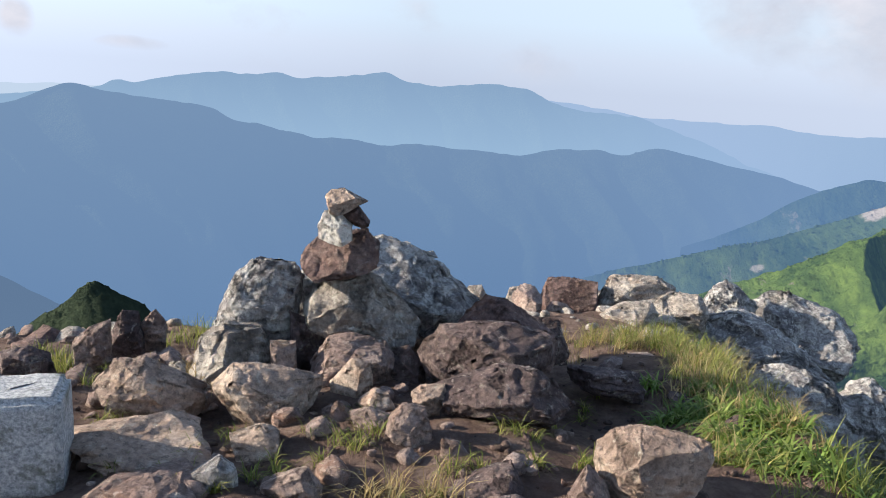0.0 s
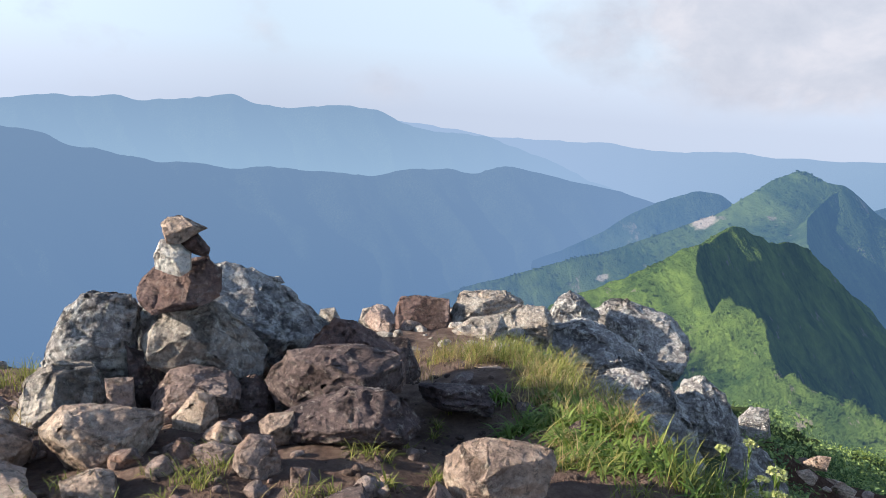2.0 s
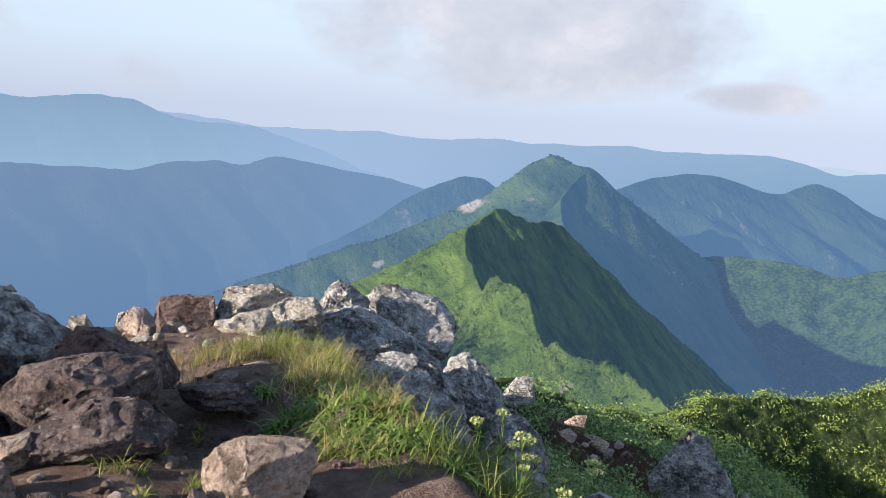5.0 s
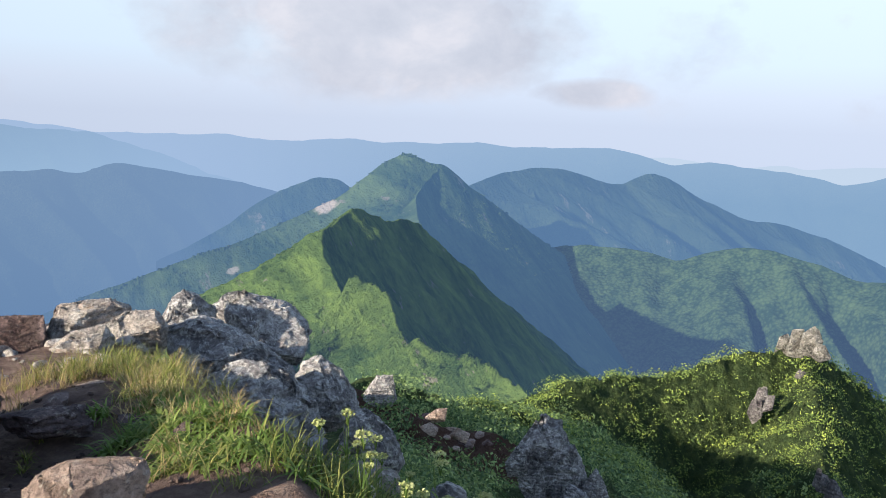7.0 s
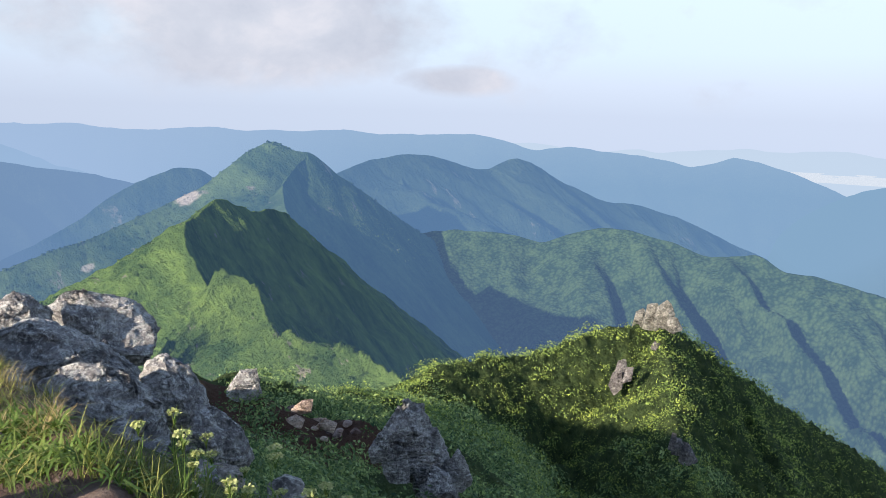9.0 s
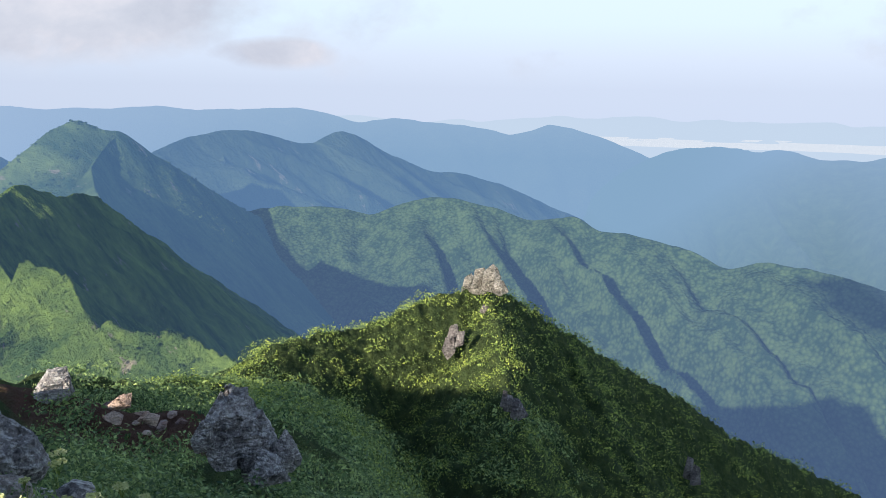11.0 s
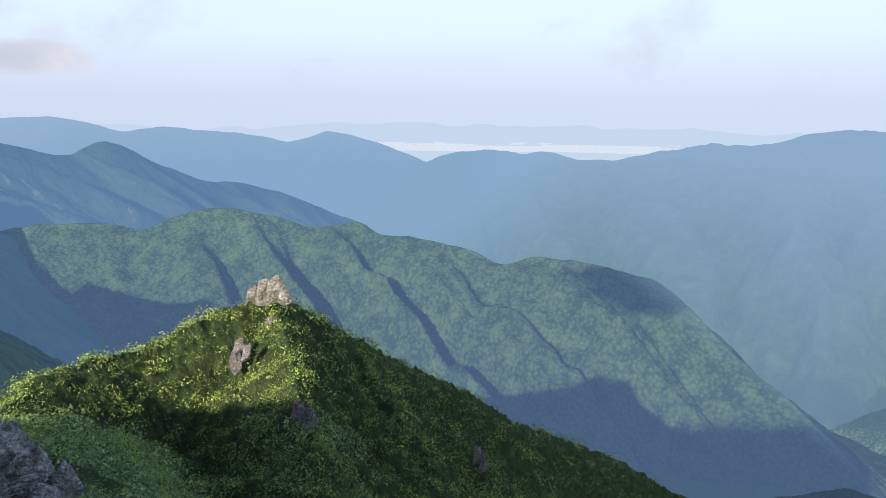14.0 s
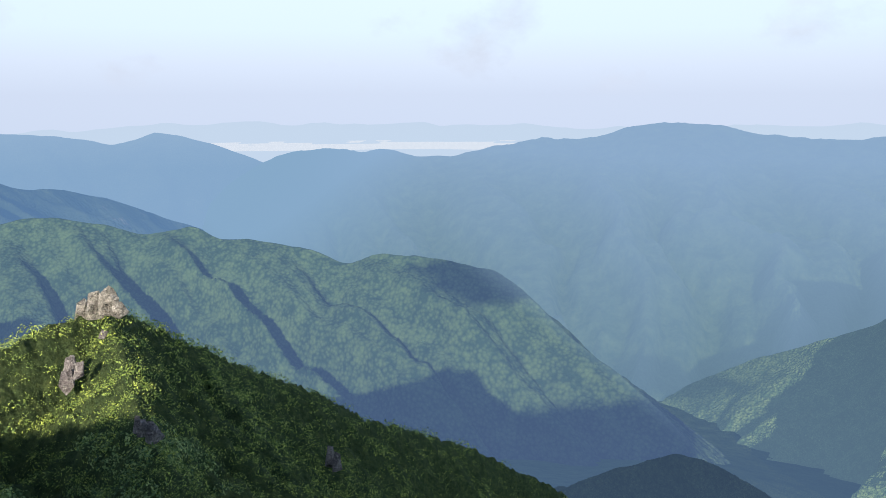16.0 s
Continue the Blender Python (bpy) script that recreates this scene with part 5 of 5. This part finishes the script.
# ---- the marker stone ----
def marker_stone(x, y, z, turn, side, height):
    """A square granite survey pillar with a bevelled head and a worn cross cut into its top."""
    root = tagged(new("marker_stone"), "speckled grey granite survey pillar set in the summit ground", "marker stone")
    root.matrix_world = pose(x, y, z, 0, 0, turn)
    bm = bmesh.new()
    bmesh.ops.create_cube(bm, size=1.0)
    bmesh.ops.transform(bm, matrix=Matrix.Translation((0, 0, 0.5 * height)) @ Matrix.Diagonal((side, side, height, 1)), verts=bm.verts)
    bmesh.ops.bevel(bm, geom=[e for e in bm.edges], offset=0.012, segments=3, affect="EDGES")
    bmesh.ops.subdivide_edges(bm, edges=[e for e in bm.edges if e.calc_length() > 0.05], cuts=14, use_grid_fill=True)
    for v in bm.verts:
        k = 0.0035 * noise.fractal(v.co * 14, 0.8, 2.2, 4)
        v.co += v.co.normalized() * k
        v.co.x *= 1 + 0.18 * (height - v.co.z)
        v.co.y *= 1 + 0.18 * (height - v.co.z)
    me = bpy.data.meshes.new("pillar")
    bm.to_mesh(me)
    bm.free()
    for p in me.polygons:
        p.use_smooth = True
    me.materials.append(GRANITE)
    new("pillar", me).parent = root
    for a in (35,):
        bm = bmesh.new()
        bmesh.ops.create_cube(bm, size=1.0)
        bmesh.ops.transform(bm, matrix=Matrix.Rotation(radians(a), 4, "Z") @ Matrix.Diagonal((side * 0.34, 0.0013, 0.002, 1)), verts=bm.verts)
        me = bpy.data.meshes.new("cross_cut")
        bm.to_mesh(me)
        bm.free()
        me.materials.append(STONE["lichen"])
        cut = new("cross_cut", me)
        cut.parent = root
        cut.location = (0, 0, height + 0.0005)
    return root


def granite_material():
    m, t, out = material("granite")
    p = t.nodes.new("ShaderNodeTexCoord").outputs["Object"]
    col = ramp(t, [(0.33, (0.15, 0.155, 0.165)), (0.5, (0.32, 0.325, 0.335)), (0.66, (0.50, 0.50, 0.49))], noise_of(t, p, 120.0, 4.0, 0.75))
    stain = ramp(t, [(0.53, (0, 0, 0)), (0.63, (0.8, 0.8, 0.8))], noise_of(t, p, 14.0, 6.0, 0.7))
    col = mixc(t, stain, col, (0.10, 0.105, 0.08))
    h = mathn(t, "ADD", noise_of(t, p, 140.0, 5.0, 0.7), noise_of(t, p, 30.0, 5.0, 0.7))
    principled(t, out, col, 0.85, bump_of(t, h, 0.7, 0.006), 0.3)
    return m


GRANITE = granite_material()
marker_stone(-0.734, 1.492, -0.040, 14.2, 0.15, 0.211)


# ---- small stones ----
def pebbles(name, label, count, area, size, kind, seed):
    """Loose stones scattered over a stretch of the summit ground, one mesh."""
    rng = np.random.RandomState(seed)
    shapes = []
    for k in range(6):
        bm = unit_rock(900 + k, 12, 2)
        bm.verts.ensure_lookup_table()
        shapes.append((np.array([v.co[:] for v in bm.verts]), np.array([[v.index for v in f.verts] for f in bm.faces])))
        bm.free()
    x = rng.uniform(area[0], area[1], count)
    y = rng.uniform(area[2], area[3], count)
    z = summit_height(x, y)
    co, fa, n = [], [], 0
    for i in range(count):
        v, f = shapes[i % 6]
        s = size[0] + (size[1] - size[0]) * rng.rand() ** 2.5
        m = np.array(Euler(rng.uniform(-0.5, 0.5, 3) * (1, 1, 6)).to_matrix())
        co.append((v * s * rng.uniform(0.7, 1.3, 3) * (1, 1, 0.7)) @ m.T + (x[i], y[i], z[i] + 0.12 * s))
        fa.append(f + n)
        n += len(v)
    ob = new(name, mesh_of(name, np.concatenate(co), np.concatenate(fa), STONE[kind]))
    tagged(ob, label, "gravel", kind="stuff")


pebbles("loose_stones", "loose brown stones between the summit boulders", 360, (-1.6, 0.42, 1.1, 3.4), (0.015, 0.09), "brown", 5)
pebbles("loose_pale_stones", "loose pale stones on the summit crest", 160, (-1.8, 1.9, 3.1, 5.2), (0.02, 0.14), "pale", 6)
pebbles("soil_crumbs", "small clods and crumbs of brown soil", 900, (-1.2, 0.95, 1.1, 3.0), (0.006, 0.03), "soil", 8)


# ---- plants ----
def blade_mesh(name, base, direction, length, width, bend, mat, levels=4):
    """Curved tapering blades: each rises from base, leans towards direction and droops."""
    n = len(base)
    t = np.linspace(0, 1, levels)
    side = np.stack([-direction[:, 1], direction[:, 0], np.zeros(n)], 1)
    rows = []
    for u in t:
        out = bend * u ** 1.7
        p = base + np.stack([direction[:, 0] * out * length, direction[:, 1] * out * length, length * u * np.sqrt(np.maximum(0.04, 1 - 0.75 * (bend * u) ** 2)) - 0.22 * length * np.maximum(bend - 0.6, 0) * u ** 3], 1)
        w = (width * (0.55 + 0.9 * u) * (1 - u) ** 0.75 + 0.0006)[:, None]
        rows += [p - side * w * 0.5, p + side * w * 0.5]
    co = np.stack(rows, 1)
    f = np.array([[2 * k, 2 * k + 1, 2 * k + 3, 2 * k + 2] for k in range(levels - 1)])
    fa = (np.arange(n)[:, None, None] * (2 * levels) + f[None]).reshape(-1, 4)
    return mesh_of(name, co.reshape(-1, 3), fa, mat)


def grass(name, label, mat, spots, blades, length, width, spread, bend, seed, clumps=1):
    """Tufts at spots (x, y): so many blades for each tuft."""
    rng = np.random.RandomState(seed)
    centre = np.repeat(np.array(spots, dtype=float), clumps, axis=0)
    centre = centre + rng.normal(0, spread, centre.shape) * (clumps > 1)
    n = len(centre) * blades
    root = np.repeat(centre, blades, axis=0) + rng.normal(0, spread * (0.22 if clumps > 1 else 0.5), (n, 2))
    ang = rng.uniform(0, 2 * np.pi, n)
    d = np.stack([np.cos(ang), np.sin(ang)], 1)
    base = np.concatenate([root, summit_height(root[:, 0], root[:, 1])[:, None] - 0.004], 1)
    ln = length * rng.uniform(0.45, 1.25, n)
    me = blade_mesh(name, base, d, ln, width * rng.uniform(0.7, 1.3, n), bend * rng.uniform(0.4, 1.3, n), mat)
    return tagged(new(name, me), label, "grass", kind="stuff")


BELT = [(0.74, 3.08), (0.86, 2.98), (0.98, 3.0), (1.1, 3.1), (1.16, 3.3), (1.08, 2.8), (1.04, 2.6), (1.0, 2.45), (0.98, 2.3)]
LOWER = [(0.93, 2.2), (0.9, 2.08), (0.9, 1.95), (0.88, 1.84), (0.88, 1.72), (0.88, 1.62)]
grass("grass_belt", "yellow-green mountain grass along the edge of the summit", GRASS, BELT, 40, 0.10, 0.0026, 0.085, 0.95, 1, 5)
grass("herb_patch", "fresh green narrow-leaved herbs beside the path", HERB, LOWER, 34, 0.066, 0.0095, 0.075, 1.35, 2, 9)
grass("herb_grass", "green grass among the narrow-leaved herbs", GRASS, LOWER, 14, 0.075, 0.003, 0.09, 1.2, 3, 4)
grass("dry_tufts", "dry straw-coloured grass at the edge of the soil", DRY, BELT + LOWER[:5] + [(-0.62, 2.0), (-0.55, 2.06), (0.02, 1.36), (-0.05, 1.45), (0.62, 2.75), (0.74, 3.08), (0.86, 2.98), (1.08, 2.8), (1.04, 2.6), (1.0, 2.45)], 30, 0.085, 0.0026, 0.08, 0.95, 4, 3)
grass("crest_grass", "short grass on the crest behind the rocks", GRASS, [(-0.8, 2.9), (-0.68, 3.1), (-0.95, 2.75), (-1.15, 2.5), (-1.05, 2.2), (-1.3, 2.6), (-0.55, 3.15), (-1.45, 2.35), (-0.45, 3.2)], 30, 0.085, 0.003, 0.09, 0.7, 5, 4)
grass("stone_tufts", "short dry grass tufts between the loose stones", GRASS, [(-0.62, 1.75), (-0.5, 1.62), (-0.42, 1.5), (-0.15, 1.55), (-0.1, 1.62), (0.08, 1.5), (0.3, 1.75), (-0.75, 1.95), (-0.9, 2.3), (-0.05, 1.7), (0.33, 1.9), (-0.38, 1.66)], 22, 0.05, 0.0022, 0.045, 1.0, 16, 3)
grass("crevice_grass", "green tufts growing between the stones", GRASS, [(-0.24, 1.5), (-0.5, 1.48), (0.0, 1.42), (0.18, 1.5), (0.28, 1.55), (-0.3, 1.42), (0.5, 2.2), (0.62, 2.35), (0.4, 1.62)], 30, 0.045, 0.003, 0.03, 0.9, 6, 2)
grass("slope_grass", "grass and herbs below the summit outcrop", GRASS, [(1.0, 1.5), (1.1, 1.45), (1.2, 1.5), (1.3, 1.45), (1.4, 1.5), (1.1, 1.6), (1.25, 1.6), (1.35, 1.35), (1.5, 1.45)], 40, 0.10, 0.004, 0.08, 0.8, 7, 5)


OUTCROP = [(2.40, 5.18, -0.67), (2.47, 5.10, -0.59)]
for _k, (_x, _y, _z) in enumerate(OUTCROP):
    _n = np.random.RandomState(60 + _k)
    _a = _n.uniform(0, 2 * np.pi, 220)
    _base = np.array([(_x, _y, _z)]) + _n.normal(0, 0.07, (220, 3)) * (1, 1, 0.5)
    _me = blade_mesh("tuft", _base, np.stack([np.cos(_a), np.sin(_a)], 1), 0.07 * _n.uniform(0.5, 1.3, 220), np.full(220, 0.012), _n.uniform(0.4, 1.4, 220), HERB)
    tagged(new("crevice_shrub", _me), "small green shrub rooted in a crevice of the outcrop", "shrub", "crevice shrubs")


def umbel(x, y, tall, seed):
    """A flowering herb: a thin stem that forks into a flat head of tiny pale blossoms."""
    rng = np.random.RandomState(seed)
    root = tagged(new("wild_flower"), "pale yellow umbel flower on a thin green stem", "flower", "flowers on the slope")
    root.location = (x, y, float(summit_height(np.array([x]), np.array([y]))[0]) - 0.01)
    rays = 7
    base = np.zeros((3 + rays, 3))
    base[3:, 2] = tall * 0.82
    ang = rng.uniform(0, 2 * np.pi, 3 + rays)
    d = np.stack([np.cos(ang), np.sin(ang)], 1)
    ln = np.r_[np.full(3, tall * 0.86), np.full(rays, tall * 0.22)]
    bend = np.r_[np.full(3, 0.1), rng.uniform(0.4, 0.9, rays)]
    stem = new("stem", blade_mesh("stem", base, d, ln, np.full(3 + rays, 0.004), bend, HERB))
    stem.parent = root
    n = 60
    a, r = rng.uniform(0, 2 * np.pi, n), np.sqrt(rng.rand(n)) * tall * 0.085
    c = np.stack([r * np.cos(a), r * np.sin(a), tall * 0.99 - 2.0 * r * r / tall + rng.normal(0, 0.002, n)], 1)
    s = 0.0032
    quad = np.array([(-s, -s, 0), (s, -s, 0), (s, s, 0), (-s, s, 0)])
    tilt = np.array([np.array(Euler((rng.uniform(-0.9, 0.9), rng.uniform(-0.9, 0.9), rng.uniform(0, 3))).to_matrix()) for _ in range(n)])
    co = c[:, None] + np.einsum("nij,kj->nki", tilt, quad)
    head = new("flower_head", mesh_of("flower_head", co.reshape(-1, 3), np.arange(4 * n).reshape(-1, 4), BLOOM))
    head.parent = root
    m = 9
    aa = rng.uniform(0, 2 * np.pi, m)
    lb = np.stack([np.zeros(m), np.zeros(m), rng.uniform(0.01, tall * 0.5, m)], 1)
    lv = new("leaf", blade_mesh("leaf", lb, np.stack([np.cos(aa), np.sin(aa)], 1), np.full(m, 0.05), np.full(m, 0.010), np.full(m, 1.0), HERB))
    lv.parent = root


_r = random.Random(4)
for k in range(30):
    umbel(_r.uniform(1.02, 1.75), _r.uniform(1.25, 1.7), _r.uniform(0.15, 0.27), 200 + k)


def shrubs(name, label, count, az, reach, size, mat, seed, leaves=20, leaf=0.18):
    """Dwarf pine and low scrub: many small leafy clumps that hug the slope, one mesh."""
    rng = np.random.RandomState(seed)
    a = np.radians(rng.uniform(az[0], az[1], count))
    r = np.exp(rng.uniform(np.log(reach[0]), np.log(reach[1]), count))
    x, y = r * np.sin(a), r * np.cos(a)
    keep = fbm(x / (0.6 + 0.03 * r), y / (0.6 + 0.03 * r), 3, 81) > -0.33
    keep &= y < np.interp(x, SPUR[:, 0], SPUR[:, 1]) + 2.5
    keep &= x - 0.16 * y > 1.05
    keep &= np.hypot(x - BARE[0], y - BARE[1]) > 0.75 + 0.5 * fbm(x / 0.5, y / 0.5, 3, 83)
    for cx, cy in CRAGS:
        keep &= np.hypot(x - cx, y - cy) > 0.5
    x, y, r = x[keep], y[keep], r[keep]
    z = summit_height(x, y)
    n = len(x)
    rad = (size[0] + size[1] * r) * rng.uniform(0.6, 1.5, n)
    u = rng.normal(0, 1, (n, leaves, 3))
    u[..., 2] = np.abs(u[..., 2]) * 0.8
    u /= np.linalg.norm(u, axis=2, keepdims=True)
    c = np.stack([x, y, z], 1)[:, None] + u * rad[:, None, None] * rng.uniform(0.55, 1.0, (n, leaves, 1)) * (1, 1, 0.75)
    nrm = u + rng.normal(0, 0.35, u.shape)
    nrm /= np.linalg.norm(nrm, axis=2, keepdims=True)
    ref = rng.normal(0, 1, u.shape)
    t1 = np.cross(nrm, ref)
    t1 /= np.linalg.norm(t1, axis=2, keepdims=True)
    t2 = np.cross(nrm, t1)
    h = rad[:, None, None] * leaf * rng.uniform(0.6, 1.4, (n, leaves, 1))
    co = np.stack([c - t1 * h * 1.3, c - t2 * h * 0.6, c + t1 * h * 1.3, c + t2 * h * 0.6], 2).reshape(-1, 3)
    ob = new(name, mesh_of(name, co, np.arange(len(co)).reshape(-1, 4), mat, False))
    tagged(ob, label, "shrubs", kind="stuff")


shrubs("dwarf_pine_scrub", "dense green dwarf pine scrub covering the ridge", 15000, (41, 101), (17, 160), (0.10, 0.0066), SHRUB, 11, 32, 0.085)
shrubs("dwarf_pine_clumps", "taller rounded dwarf pine bushes among the scrub of the ridge", 3600, (42, 101), (18, 150), (0.14, 0.0125), SHRUB, 13, 64, 0.068)
shrubs("heath_bushes", "knee-high leafy green bushes on the slope below the outcrop", 2300, (36, 106), (4.0, 46), (0.09, 0.022), LOW, 14, 110, 0.062)
shrubs("near_scrub", "low green scrub on the slope below the outcrop", 5600, (34, 108), (2.6, 30), (0.04, 0.012), LOW, 12, 34, 0.085)


def slope_bushes(name, label, grid, lines, columns, count, size, mat, seed, leaves=12):
    """Bushes and low trees strewn over a stretch of a mountain's flank, one mesh."""
    rng = np.random.RandomState(seed)
    i, j = rng.randint(lines[0], lines[1], count), rng.randint(columns[0], columns[1], count)
    f = rng.rand(count, 1)
    c = grid[i, j] * (1 - f) + grid[i + 1, j] * f
    c = c[fbm(c[:, 0] / 14, c[:, 1] / 14, 4, seed) > -0.06]
    n = len(c)
    rad = size[0] + (size[1] - size[0]) * rng.rand(n) ** 2
    u = rng.normal(0, 1, (n, leaves, 3))
    u[..., 2] = np.abs(u[..., 2])
    u /= np.linalg.norm(u, axis=2, keepdims=True)
    p = c[:, None] + u * rad[:, None, None] * rng.uniform(0.6, 1.0, (n, leaves, 1)) * (1, 1, 0.5)
    nrm = u * (1, 1, 1.6) + rng.normal(0, 0.3, u.shape)
    t1 = np.cross(nrm, rng.normal(0, 1, u.shape))
    t1 /= np.linalg.norm(t1, axis=2, keepdims=True)
    t2 = np.cross(nrm / np.linalg.norm(nrm, axis=2, keepdims=True), t1)
    h = rad[:, None, None] * rng.uniform(0.3, 0.5, (n, leaves, 1))
    co = np.stack([p - t1 * h, p - t2 * h, p + t1 * h, p + t2 * h], 2).reshape(-1, 3)
    ob = new(name, mesh_of(name, co, np.arange(len(co)).reshape(-1, 4), mat, False))
    tagged(ob, label, "bushes", kind="stuff")


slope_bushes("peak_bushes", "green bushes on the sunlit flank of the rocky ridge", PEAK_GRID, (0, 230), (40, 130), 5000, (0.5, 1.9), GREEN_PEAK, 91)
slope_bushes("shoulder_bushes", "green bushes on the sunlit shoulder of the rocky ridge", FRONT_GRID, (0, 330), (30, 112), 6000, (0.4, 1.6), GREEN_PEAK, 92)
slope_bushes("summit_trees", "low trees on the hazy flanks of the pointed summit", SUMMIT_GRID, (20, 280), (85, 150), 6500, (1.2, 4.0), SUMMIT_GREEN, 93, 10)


# ---- unseen clouds, added to shade the slopes ----
def shade_cloud(x, y, z, size, seed):
    bm = bmesh.new()
    bmesh.ops.create_icosphere(bm, subdivisions=4, radius=1.0)
    o = Vector((seed * 7.1, seed * 3.3, 0))
    for v in bm.verts:
        v.co *= 1 + 0.9 * noise.fractal(v.co * 1.1 + o, 0.8, 2.0, 5)
        v.co = Vector((v.co.x * size[0], v.co.y * size[1], v.co.z * size[2]))
    me = bpy.data.meshes.new("cloud")
    bm.to_mesh(me)
    bm.free()
    me.materials.append(MARINE)
    ob = new("unseen_shade_cloud", me)
    ob.location = (x, y, z)
    tagged(ob, "unseen cloud added to cast shade on the valley slopes", "cloud", kind="structure")


_sun = Vector((math.sin(_az) * math.cos(_el), math.cos(_az) * math.cos(_el), math.sin(_el)))
# Two cast cloud shadows; the last only widens the mountain's own shadow.
for _x, _y, _z, _far, _size, _seed in ((1040, -25, -235, 1900, (55, 95, 26), 1), (1330, -330, -470, 2200, (60, 75, 24), 2), (862, -175, -378, 1900, (50, 95, 24), 4)):
    _p = Vector((_x, _y, _z)) + _sun * _far
    shade_cloud(_p.x, _p.y, _p.z, _size, _seed)
